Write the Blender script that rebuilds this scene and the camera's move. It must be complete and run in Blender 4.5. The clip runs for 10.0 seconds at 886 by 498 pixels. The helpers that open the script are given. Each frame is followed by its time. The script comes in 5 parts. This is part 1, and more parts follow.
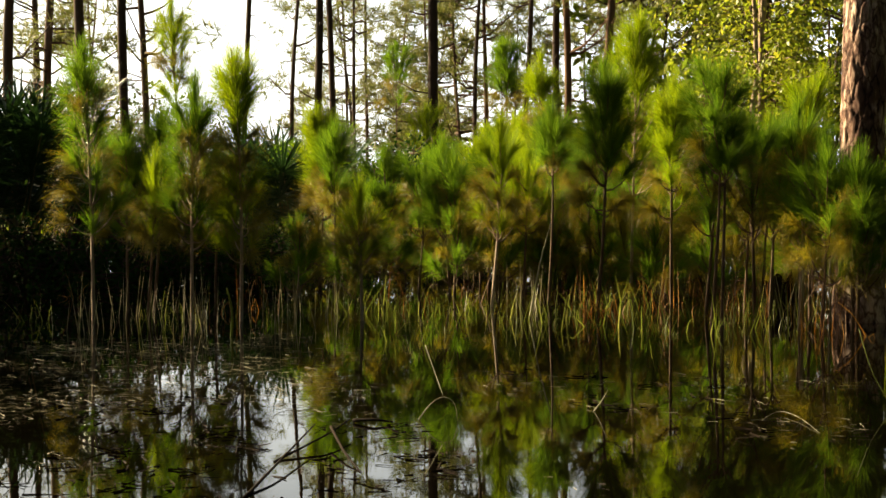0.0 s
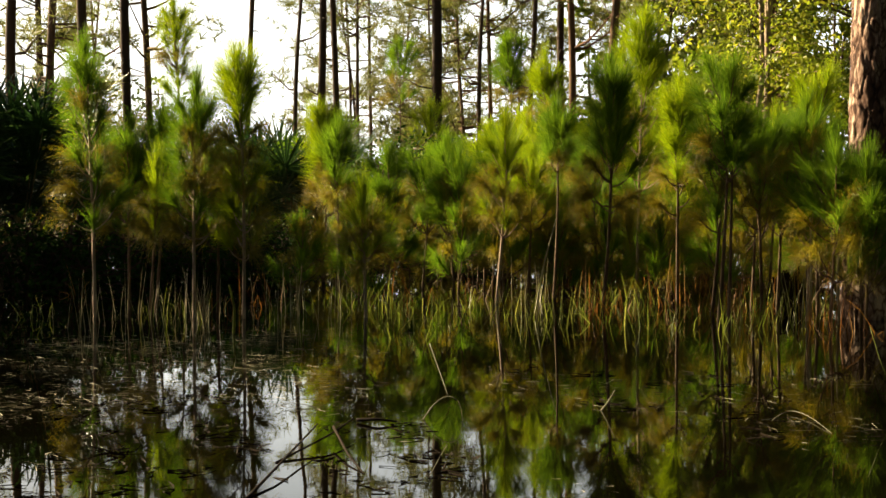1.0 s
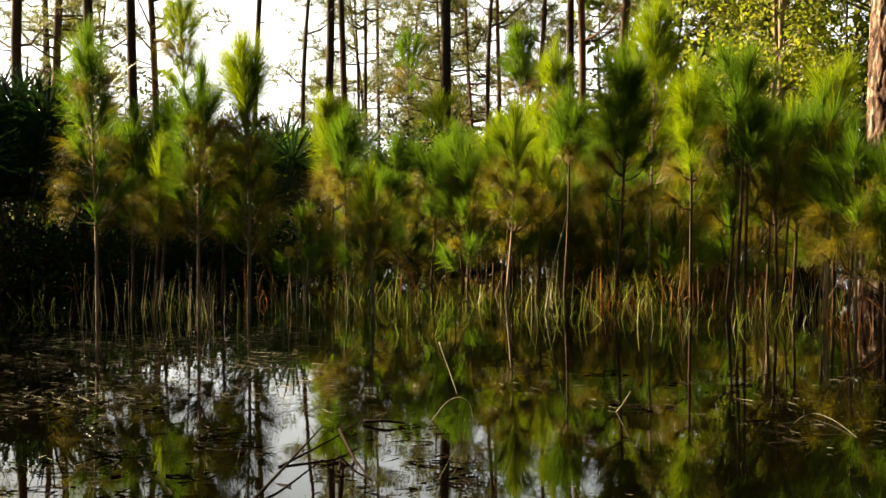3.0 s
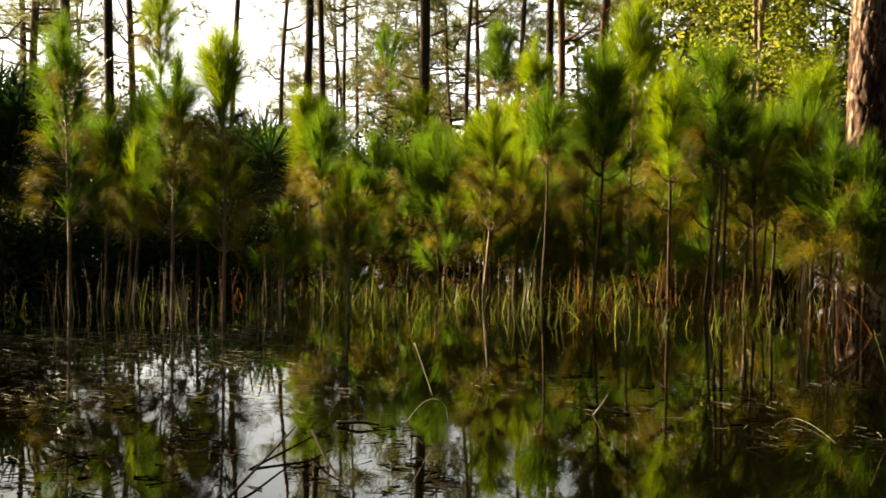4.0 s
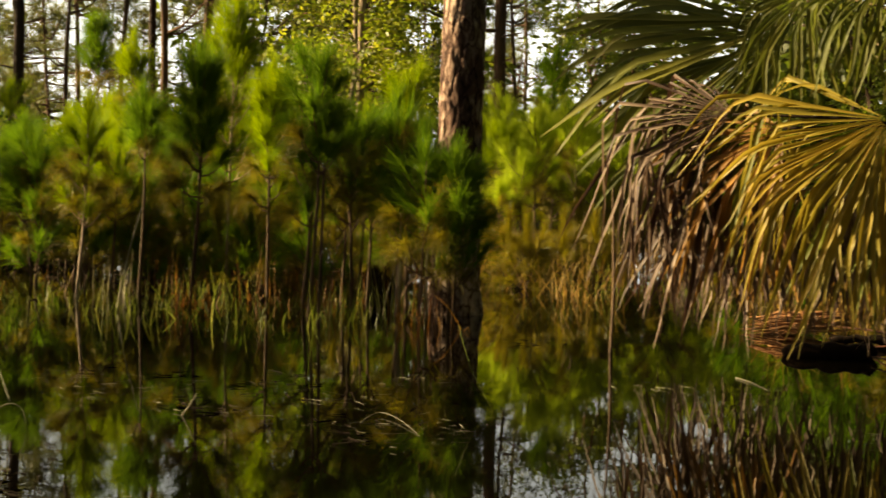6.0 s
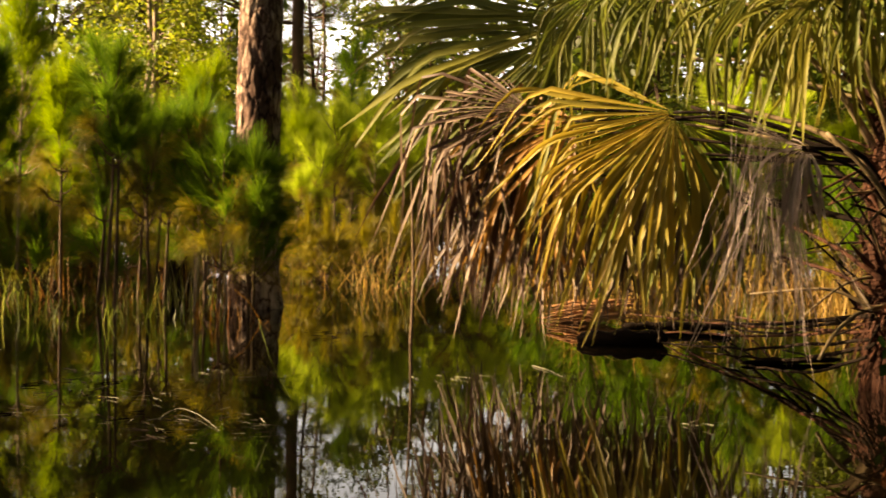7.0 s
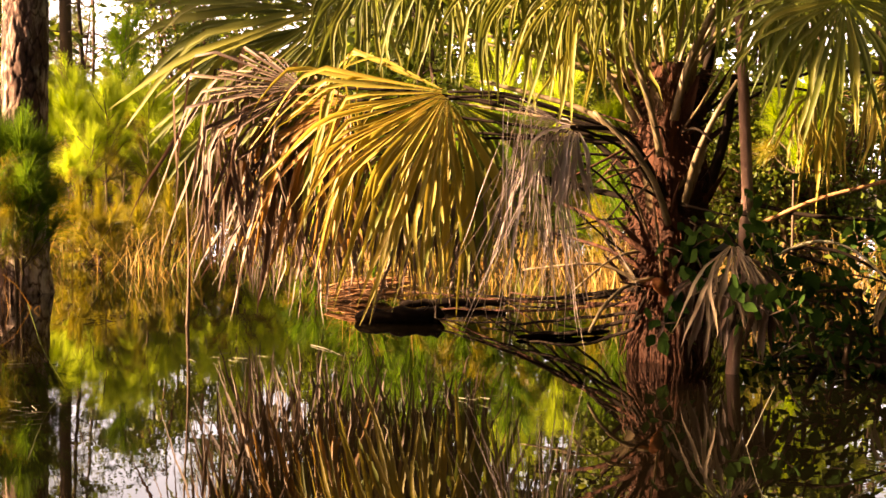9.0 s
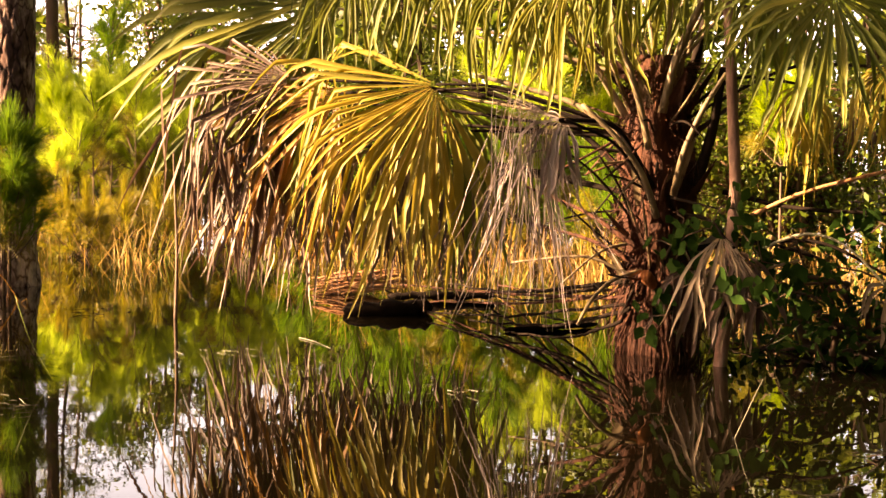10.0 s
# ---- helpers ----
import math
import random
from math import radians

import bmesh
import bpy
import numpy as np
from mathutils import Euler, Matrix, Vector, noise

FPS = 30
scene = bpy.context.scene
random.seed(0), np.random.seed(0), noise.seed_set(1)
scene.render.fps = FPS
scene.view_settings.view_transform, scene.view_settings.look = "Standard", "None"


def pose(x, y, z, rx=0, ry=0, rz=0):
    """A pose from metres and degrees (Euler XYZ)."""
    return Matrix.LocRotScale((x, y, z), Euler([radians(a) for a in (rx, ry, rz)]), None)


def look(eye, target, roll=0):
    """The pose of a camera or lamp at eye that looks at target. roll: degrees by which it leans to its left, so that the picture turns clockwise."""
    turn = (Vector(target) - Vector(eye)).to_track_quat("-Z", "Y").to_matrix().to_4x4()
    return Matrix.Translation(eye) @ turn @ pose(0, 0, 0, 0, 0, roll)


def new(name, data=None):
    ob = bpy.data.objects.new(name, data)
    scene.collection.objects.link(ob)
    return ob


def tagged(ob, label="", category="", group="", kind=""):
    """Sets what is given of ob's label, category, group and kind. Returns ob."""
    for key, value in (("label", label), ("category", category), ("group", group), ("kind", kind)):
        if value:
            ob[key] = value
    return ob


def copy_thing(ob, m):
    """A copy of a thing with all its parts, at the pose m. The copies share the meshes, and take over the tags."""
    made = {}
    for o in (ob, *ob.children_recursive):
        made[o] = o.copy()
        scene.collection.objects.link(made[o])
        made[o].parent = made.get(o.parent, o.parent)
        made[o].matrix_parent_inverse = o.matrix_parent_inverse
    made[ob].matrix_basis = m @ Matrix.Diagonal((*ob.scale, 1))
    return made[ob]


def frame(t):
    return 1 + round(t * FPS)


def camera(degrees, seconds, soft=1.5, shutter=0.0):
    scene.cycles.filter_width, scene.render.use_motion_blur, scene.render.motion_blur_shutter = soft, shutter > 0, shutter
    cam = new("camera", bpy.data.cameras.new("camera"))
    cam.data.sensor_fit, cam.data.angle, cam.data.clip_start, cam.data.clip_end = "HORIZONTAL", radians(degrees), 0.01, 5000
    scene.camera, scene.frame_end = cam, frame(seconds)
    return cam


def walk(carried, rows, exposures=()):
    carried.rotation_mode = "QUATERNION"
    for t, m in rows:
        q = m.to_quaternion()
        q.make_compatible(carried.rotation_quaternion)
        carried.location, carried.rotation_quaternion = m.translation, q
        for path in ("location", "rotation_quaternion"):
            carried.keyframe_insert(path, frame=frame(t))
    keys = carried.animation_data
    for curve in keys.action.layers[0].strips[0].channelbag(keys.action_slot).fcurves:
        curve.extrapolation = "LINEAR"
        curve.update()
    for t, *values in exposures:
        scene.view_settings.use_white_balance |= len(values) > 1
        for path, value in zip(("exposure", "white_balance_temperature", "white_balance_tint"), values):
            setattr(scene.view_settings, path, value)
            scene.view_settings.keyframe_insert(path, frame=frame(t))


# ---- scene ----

# ---------------------------------------------------------------- camera
cam = camera(34.0, 10.0, soft=1.5, shutter=0.3)
# seconds, sideways, ahead, yaw, pitch, roll
ROWS = [
    (0.0, 0.000, 0.000, 0.000, -1.950, 0.000),
    (0.5, -0.001, 0.048, 0.079, -2.030, 0.002),
    (1.0, -0.004, 0.099, 0.148, -2.113, 0.000),
    (1.5, -0.006, 0.152, 0.225, -2.180, -0.010),
    (2.0, -0.006, 0.205, 0.318, -2.247, -0.015),
    (2.5, -0.008, 0.258, 0.391, -2.311, 0.040),
    (3.8, -0.022, 0.367, 0.121, -2.412, 0.660),
    (4.0, -0.011, 0.382, -0.439, -2.410, 0.753),
    (4.5, 0.017, 0.424, -3.281, -2.395, 1.058),
    (5.0, 0.052, 0.442, -7.465, -2.341, 1.314),
    (5.5, 0.070, 0.441, -11.679, -2.283, 1.459),
    (7.0, 0.069, 0.425, -23.740, -2.375, 1.163),
    (7.5, 0.067, 0.411, -27.041, -2.511, 1.054),
    (8.0, 0.067, 0.405, -29.434, -2.661, 0.915),
    (8.5, 0.067, 0.404, -31.298, -2.849, 0.801),
    (9.0, 0.065, 0.404, -32.509, -3.040, 0.790),
    (9.5, 0.062, 0.405, -32.979, -3.190, 0.815),
    (10.0, 0.061, 0.406, -33.007, -3.323, 0.827),
]
EYE = 0.9
EXPOSURES = [(0.0, 2.31, 7850, 2), (2.7, 2.36, 7900, 3), (4.8, 2.27, 8450, 3), (5.5, 1.92, 8800, 0), (7.0, 2.59, 9400, 12), (8.0, 3.14, 9450, 26), (9.0, 3.5, 9450, 28), (10.0, 3.74, 9450, 28)]
walk(cam, [(t, pose(x, y, EYE, 90 + pitch, 0, yaw) @ pose(0, 0, 0, 0, 0, roll)) for t, x, y, yaw, pitch, roll in ROWS], EXPOSURES)

# ---------------------------------------------------------------- light
SUN_AZ, SUN_EL = radians(-62), radians(26)
world = bpy.data.worlds.new("sky")
scene.world = world
world.use_nodes = True
wn = world.node_tree
sky = wn.nodes.new("ShaderNodeTexSky")
sky.sky_type, sky.sun_disc = "NISHITA", False
sky.sun_elevation, sky.sun_rotation = SUN_EL, SUN_AZ
sky.air_density, sky.dust_density, sky.ozone_density = 1.0, 5.0, 1.0
wn.nodes["Background"].inputs["Strength"].default_value = 0.02
# pale haze that thickens evenly towards the horizon, all the way round
tc = wn.nodes.new("ShaderNodeTexCoord")
xyz = wn.nodes.new("ShaderNodeSeparateXYZ")
haze = wn.nodes.new("ShaderNodeValToRGB")
haze.color_ramp.elements[0].color, haze.color_ramp.elements[1].color = (18.0, 19.6, 23.6, 1), (0, 0, 0, 1)
haze.color_ramp.elements[1].position = 0.42
haze.color_ramp.interpolation = "EASE"
add = wn.nodes.new("ShaderNodeMix")
add.data_type, add.blend_type = "RGBA", "ADD"
add.inputs["Factor"].default_value = 1
wn.links.new(tc.outputs["Generated"], xyz.inputs[0])
wn.links.new(xyz.outputs["Z"], haze.inputs[0])
wn.links.new(sky.outputs[0], add.inputs["A"])
wn.links.new(haze.outputs[0], add.inputs["B"])
wn.links.new(add.outputs["Result"], wn.nodes["Background"].inputs["Color"])
sun_data = bpy.data.lights.new("sun", "SUN")
sun_data.energy, sun_data.angle, sun_data.color = 5.0, radians(0.6), (1.0, 0.84, 0.62)
sun = new("sun", sun_data)
to_sun = Vector((math.sin(SUN_AZ) * math.cos(SUN_EL), math.cos(SUN_AZ) * math.cos(SUN_EL), math.sin(SUN_EL)))
sun.matrix_world = look(to_sun * 60, (0, 0, 0))


# ---------------------------------------------------------------- materials
def node_mat(name):
    m = bpy.data.materials.new(name)
    m.use_nodes = True
    nt = m.node_tree
    nt.nodes.clear()
    out = nt.nodes.new("ShaderNodeOutputMaterial")
    return m, nt, out


def ramp(nt, fac, stops):
    r = nt.nodes.new("ShaderNodeValToRGB")
    els = r.color_ramp.elements
    while len(els) < len(stops):
        els.new(0.5)
    for e, (pos, col) in zip(els, stops):
        e.position, e.color = pos, (*col, 1)
    nt.links.new(fac, r.inputs[0])
    return r.outputs[0]


def noise_tex(nt, scale, detail=4, rough=0.6, stretch=(1, 1, 1), coord="Object"):
    tc = nt.nodes.new("ShaderNodeTexCoord")
    mp = nt.nodes.new("ShaderNodeMapping")
    mp.inputs["Scale"].default_value = stretch
    nz = nt.nodes.new("ShaderNodeTexNoise")
    nz.inputs["Scale"].default_value, nz.inputs["Detail"].default_value, nz.inputs["Roughness"].default_value = scale, detail, rough
    nt.links.new(tc.outputs[coord], mp.inputs[0])
    nt.links.new(mp.outputs[0], nz.inputs["Vector"])
    return nz.outputs["Fac"]


def mix_col(nt, fac, a, b):
    mx = nt.nodes.new("ShaderNodeMix")
    mx.data_type = "RGBA"
    if hasattr(fac, "links"):
        nt.links.new(fac, mx.inputs["Factor"])
    else:
        mx.inputs["Factor"].default_value = fac
    nt.links.new(a, mx.inputs["A"])
    nt.links.new(b, mx.inputs["B"])
    return mx.outputs["Result"]


def leaf_mat(name, stops, through_light=0.45, rough=0.45, patches=1.2, spec=0.35):
    """Thin leaf: every blade its own tone, patches of tone through the crown, light passing through."""
    m, nt, out = node_mat(name)
    geo = nt.nodes.new("ShaderNodeNewGeometry")
    a = ramp(nt, geo.outputs["Random Per Island"], stops)
    b = ramp(nt, noise_tex(nt, patches, 3), stops)
    col = mix_col(nt, 0.45, a, b)
    pb = nt.nodes.new("ShaderNodeBsdfPrincipled")
    pb.inputs["Roughness"].default_value = rough
    pb.inputs["Specular IOR Level"].default_value = spec
    tr = nt.nodes.new("ShaderNodeBsdfTranslucent")
    mx = nt.nodes.new("ShaderNodeMixShader")
    mx.inputs[0].default_value = through_light
    nt.links.new(col, pb.inputs["Base Color"])
    nt.links.new(col, tr.inputs["Color"])
    nt.links.new(pb.outputs[0], mx.inputs[1])
    nt.links.new(tr.outputs[0], mx.inputs[2])
    nt.links.new(mx.outputs[0], out.inputs[0])
    return m


def bark_mat(name, stops, scale=14, stretch=(1, 1, 0.3), bump=0.5, rough=0.85, spec=0.2):
    m, nt, out = node_mat(name)
    n1 = noise_tex(nt, scale, 6, 0.65, stretch)
    n2 = noise_tex(nt, scale * 0.2, 3, 0.6, stretch)
    ad = nt.nodes.new("ShaderNodeMath")
    ad.operation = "MULTIPLY_ADD"
    nt.links.new(n1, ad.inputs[0])
    ad.inputs[1].default_value = 0.65
    h = nt.nodes.new("ShaderNodeMath")
    h.operation = "MULTIPLY"
    nt.links.new(n2, h.inputs[0])
    h.inputs[1].default_value = 0.35
    nt.links.new(h.outputs[0], ad.inputs[2])
    pb = nt.nodes.new("ShaderNodeBsdfPrincipled")
    pb.inputs["Roughness"].default_value = rough
    pb.inputs["Specular IOR Level"].default_value = spec
    info = nt.nodes.new("ShaderNodeObjectInfo")
    tone = ramp(nt, info.outputs["Random"], [(0.0, (0.55, 0.5, 0.45)), (0.6, (1.0, 0.95, 0.9)), (1.0, (1.9, 1.6, 1.25))])
    vary = nt.nodes.new("ShaderNodeMix")
    vary.data_type, vary.blend_type = "RGBA", "MULTIPLY"
    vary.inputs["Factor"].default_value = 1.0 if name == "pine_bark_far" else 0.0
    nt.links.new(ramp(nt, ad.outputs[0], stops), vary.inputs["A"])
    nt.links.new(tone, vary.inputs["B"])
    nt.links.new(vary.outputs["Result"], pb.inputs["Base Color"])
    bp = nt.nodes.new("ShaderNodeBump")
    bp.inputs["Strength"].default_value, bp.inputs["Distance"].default_value = bump, 0.02
    nt.links.new(n1, bp.inputs["Height"])
    nt.links.new(bp.outputs[0], pb.inputs["Normal"])
    nt.links.new(pb.outputs[0], out.inputs[0])
    return m


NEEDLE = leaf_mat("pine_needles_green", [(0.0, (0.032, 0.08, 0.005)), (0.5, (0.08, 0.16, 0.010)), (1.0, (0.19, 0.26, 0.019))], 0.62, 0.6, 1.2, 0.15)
# Brighter, yellower copies of NEEDLE: sunlight on the pines put into the colour.
NEEDLE_MID = leaf_mat("pine_needles_green_sunlit", [(0.0, (0.07, 0.14, 0.007)), (0.5, (0.18, 0.26, 0.011)), (1.0, (0.33, 0.36, 0.017))], 0.6, 0.6, 1.2, 0.15)
NEEDLE_SUN = leaf_mat("pine_needles_yellow_sunlit", [(0.0, (0.16, 0.25, 0.017)), (0.5, (0.33, 0.43, 0.034)), (1.0, (0.5, 0.53, 0.061))], 0.65, 0.6, 1.2, 0.15)
NEEDLE_OLD = leaf_mat("pine_needles_yellowed", [(0.0, (0.06, 0.065, 0.005)), (0.5, (0.17, 0.15, 0.01)), (1.0, (0.34, 0.21, 0.022))], 0.5)
NEEDLE_FAR = leaf_mat("pine_needles_far", [(0.0, (0.05, 0.07, 0.017)), (0.6, (0.12, 0.13, 0.031)), (1.0, (0.2, 0.17, 0.052))], 0.55)
LEAF = leaf_mat("broad_leaves_yellow_green", [(0.0, (0.07, 0.12, 0.008)), (0.5, (0.18, 0.225, 0.019)), (1.0, (0.36, 0.31, 0.036))], 0.62)
LEAF_MID = leaf_mat("broad_leaves_green", [(0.0, (0.05, 0.085, 0.01)), (0.5, (0.11, 0.15, 0.015)), (1.0, (0.22, 0.22, 0.025))], 0.55)
# Very dark leaf tone: the thicket's deep shade is put into the colour.
LEAF_SHADED = leaf_mat("leaves_darkened_for_shade", [(0.0, (0.01, 0.025, 0.004)), (0.6, (0.022, 0.052, 0.008)), (1.0, (0.05, 0.085, 0.015))], 0.25, 0.8, 1.2, 0.06)
PALM_GREEN = leaf_mat("palm_leaf_green", [(0.0, (0.04, 0.062, 0.011)), (0.5, (0.12, 0.135, 0.022)), (1.0, (0.26, 0.225, 0.041))], 0.5, 0.5, 2.5, 0.2)
PALM_YELLOW = leaf_mat("palm_leaf_yellow", [(0.0, (0.11, 0.1, 0.018)), (0.5, (0.32, 0.245, 0.037)), (1.0, (0.5, 0.3, 0.050))], 0.42, 0.5, 2.5, 0.3)
PALM_DEAD = leaf_mat("palm_leaf_dead", [(0.0, (0.02, 0.008, 0.005)), (0.5, (0.075, 0.039, 0.025)), (1.0, (0.38, 0.28, 0.2))], 0.22, 0.6, 3.0, 0.3)
PALM_FRESH = leaf_mat("palm_leaf_yellow_green", [(0.0, (0.07, 0.085, 0.015)), (0.5, (0.2, 0.19, 0.031)), (1.0, (0.36, 0.29, 0.059))], 0.5, 0.5, 2.5, 0.2)
PALM_ORANGE = leaf_mat("palm_leaf_orange_brown", [(0.0, (0.1, 0.045, 0.013)), (0.5, (0.3, 0.14, 0.030)), (1.0, (0.48, 0.25, 0.065))], 0.4, 0.5, 2.5, 0.4)
PALM_GREY = leaf_mat("palm_leaf_grey", [(0.0, (0.05, 0.03, 0.025)), (0.5, (0.28, 0.21, 0.18)), (1.0, (0.55, 0.46, 0.42))], 0.2, 0.6, 3.0, 0.3)
PALM_PALE = leaf_mat("palm_leaf_pale", [(0.0, (0.16, 0.1, 0.06)), (0.5, (0.34, 0.24, 0.15)), (1.0, (0.52, 0.42, 0.3))], 0.25, 0.6, 3.0, 0.3)
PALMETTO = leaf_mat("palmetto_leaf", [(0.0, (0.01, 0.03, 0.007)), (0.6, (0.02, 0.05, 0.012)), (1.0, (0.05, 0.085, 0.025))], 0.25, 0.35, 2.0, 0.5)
GRASS = leaf_mat("sedge_green", [(0.0, (0.05, 0.07, 0.01)), (0.6, (0.14, 0.17, 0.025)), (1.0, (0.35, 0.32, 0.085))], 0.5)
GRASS_BROWN = leaf_mat("dry_grass", [(0.0, (0.05, 0.018, 0.006)), (0.5, (0.19, 0.075, 0.015)), (1.0, (0.4, 0.21, 0.05))], 0.45, 0.6)
REED_GOLD = leaf_mat("golden_dead_reeds", [(0.0, (0.1, 0.048, 0.014)), (0.5, (0.32, 0.18, 0.04)), (1.0, (0.55, 0.38, 0.12))], 0.5, 0.6)
REED_PALE = leaf_mat("pale_dead_stems", [(0.0, (0.16, 0.13, 0.07)), (1.0, (0.42, 0.38, 0.24))], 0.2, 0.6)
DEBRIS = leaf_mat("floating_dead_stems", [(0.0, (0.03, 0.025, 0.014)), (1.0, (0.27, 0.25, 0.17))], 0.1, 0.7, 1.2, 0.15)
WOODS = leaf_mat("far_woods_leaves", [(0.0, (0.03, 0.05, 0.02)), (1.0, (0.08, 0.1, 0.035))], 0.35, 0.7, 0.2)
BARK = bark_mat("pine_bark", [(0.28, (0.02, 0.01, 0.008)), (0.47, (0.08, 0.043, 0.032)), (0.66, (0.54, 0.42, 0.35))])
BARK_FAR = bark_mat("pine_bark_far", [(0.3, (0.03, 0.02, 0.014)), (0.6, (0.08, 0.048, 0.03)), (0.85, (0.18, 0.11, 0.07))], 6)
STEM = bark_mat("sapling_bark", [(0.3, (0.035, 0.022, 0.014)), (0.6, (0.12, 0.075, 0.048)), (0.85, (0.32, 0.23, 0.165))], 25)
# Paler copy of STEM; on the saplings it stands in for sun on the bark.
STEM_PALE = bark_mat("sapling_bark_pale", [(0.3, (0.1, 0.07, 0.05)), (0.55, (0.32, 0.24, 0.18)), (0.85, (0.6, 0.5, 0.42))], 25)
PETIOLE = bark_mat("palm_petiole", [(0.3, (0.05, 0.032, 0.016)), (0.55, (0.17, 0.12, 0.065)), (0.85, (0.4, 0.33, 0.2))], 9, (1, 1, 0.4), 0.2, 0.5)
FIBRE = bark_mat("palm_trunk_fibre", [(0.3, (0.013, 0.0045, 0.0025)), (0.52, (0.048, 0.0155, 0.007)), (0.8, (0.14, 0.05, 0.02))], 30, (1, 1, 0.25), 0.8)
WETWOOD = bark_mat("wet_dark_wood", [(0.3, (0.005, 0.0035, 0.0025)), (0.7, (0.018, 0.011, 0.007))], 12, (0.3, 1, 1), 0.5, 0.9, 0.05)
TANWOOD = bark_mat("frayed_tan_wood", [(0.3, (0.1, 0.04, 0.02)), (0.55, (0.32, 0.15, 0.065)), (0.8, (0.55, 0.33, 0.17))], 16, (0.3, 1, 1), 0.6)
PINK_BARK = bark_mat("smooth_reddish_bark", [(0.35, (0.05, 0.025, 0.018)), (0.55, (0.22, 0.12, 0.085)), (0.75, (0.45, 0.3, 0.23))], 10, (1, 1, 0.35), 0.3)
CUT_ORANGE = bark_mat("cut_palm_stub", [(0.3, (0.15, 0.045, 0.015)), (0.6, (0.34, 0.11, 0.035)), (0.85, (0.45, 0.2, 0.08))], 20, (1, 1, 1), 0.4)
MUD = bark_mat("swamp_floor", [(0.3, (0.012, 0.008, 0.004)), (0.6, (0.03, 0.02, 0.009)), (0.85, (0.07, 0.045, 0.018))], 3, (1, 1, 1), 0.6)


def water_mat():
    m, nt, out = node_mat("tannin_water")
    pb = nt.nodes.new("ShaderNodeBsdfPrincipled")
    pb.inputs["Base Color"].default_value = (0.0012, 0.0009, 0.0004, 1)
    pb.inputs["Roughness"].default_value = 0.006
    pb.inputs["IOR"].default_value = 1.33
    n1 = noise_tex(nt, 1.6, 2, 0.5, (1, 1, 1))
    n2 = noise_tex(nt, 16, 2, 0.5, (1, 1, 1))
    ad = nt.nodes.new("ShaderNodeMath")
    ad.operation = "MULTIPLY_ADD"
    nt.links.new(n2, ad.inputs[0])
    ad.inputs[1].default_value = 0.09
    nt.links.new(n1, ad.inputs[2])
    bp = nt.nodes.new("ShaderNodeBump")
    bp.inputs["Strength"].default_value, bp.inputs["Distance"].default_value = 0.016, 0.06
    nt.links.new(ad.outputs[0], bp.inputs["Height"])
    nt.links.new(bp.outputs[0], pb.inputs["Normal"])
    nt.links.new(pb.outputs[0], out.inputs[0])
    return m


WATER = water_mat()

# ---------------------------------------------------------------- mesh builders
rng = np.random.default_rng(7)


def unit(v):
    return v / np.maximum(np.linalg.norm(v, axis=-1, keepdims=True), 1e-9)


class Bag:
    """Collects points and faces for one mesh."""

    def __init__(self):
        self.v, self.f, self.n = [], [], 0

    def add(self, v, f):
        self.v.append(np.asarray(v, float).reshape(-1, 3))
        self.f.append(np.asarray(f, int) + self.n)
        self.n += len(self.v[-1])

    def mesh(self, name, smooth=True):
        me = bpy.data.meshes.new(name)
        faces = [row for block in self.f for row in block.tolist()]
        me.from_pydata(np.concatenate(self.v).tolist(), [], faces)
        if smooth:
            me.polygons.foreach_set("use_smooth", [True] * len(me.polygons))
        me.update()
        return me


def part(name, bag, material, parent=None, label=""):
    me = bag.mesh(name)
    me.materials.append(material)
    ob = new(name, me)
    if parent:
        ob.parent = parent
    return tagged(ob, label)


def thing(name, label, category, at=(0, 0, 0), group=""):
    ob = new(name)
    ob.empty_display_size = 0.2
    ob.location = at
    return tagged(ob, label, category, group)


def blades(bag, o, d, length, width, droop=0.3, segs=3, across=None, profile="grass", fold=0.0, power=1.5, down=(0, 0, -1), crinkle=0.0):
    """Many tapering strips from the points o along d, bending towards down."""
    o, d = np.atleast_2d(np.asarray(o, float)), unit(np.atleast_2d(np.asarray(d, float)))
    n = max(len(o), len(d))
    o, d = np.broadcast_to(o, (n, 3)), np.broadcast_to(d, (n, 3))
    length, width, droop = (np.broadcast_to(np.asarray(a, float), (n,)) for a in (length, width, droop))
    if across is None:
        across = np.cross(d, unit(rng.normal(size=(n, 3))))
    across = unit(np.broadcast_to(across, (n, 3)))
    g = np.asarray(down, float)
    p, rows = o.copy(), []
    k = 3 if fold else 2
    for i in range(segs + 1):
        s = i / segs
        b = (droop * s**power)[:, None]
        dirn = unit(d * (1 - b) + g * b)
        if i:
            p = p + dirn * (length / segs)[:, None]
            if crinkle:
                p = p + rng.normal(size=(n, 3)) * (crinkle, crinkle, crinkle * 0.4) * s
        if profile == "grass":
            w = width * max(0.1, (1 - s) ** 0.7)
        elif profile == "needle":
            w = width * (1 - 0.6 * s)
        else:
            w = width * (0.25 + 0.75 * min(1, s / 0.4)) * (1 if s < 0.5 else max(0.06, ((1 - s) / 0.5) ** 0.8))
        side = across * (w / 2)[:, None]
        if fold:
            lift = unit(np.cross(across, dirn)) * (w * fold)[:, None]
            rows.append(np.stack([p - side, p + lift, p + side], 1))
        else:
            rows.append(np.stack([p - side, p + side], 1))
    v = np.stack(rows, 1)
    per = (segs + 1) * k
    f = []
    for i in range(segs):
        for j in range(k - 1):
            a = i * k + j
            f.append([a, a + 1, a + k + 1, a + k])
    f = np.asarray(f)[None] + (np.arange(n) * per)[:, None, None]
    bag.add(v.reshape(-1, 3), f.reshape(-1, 4))


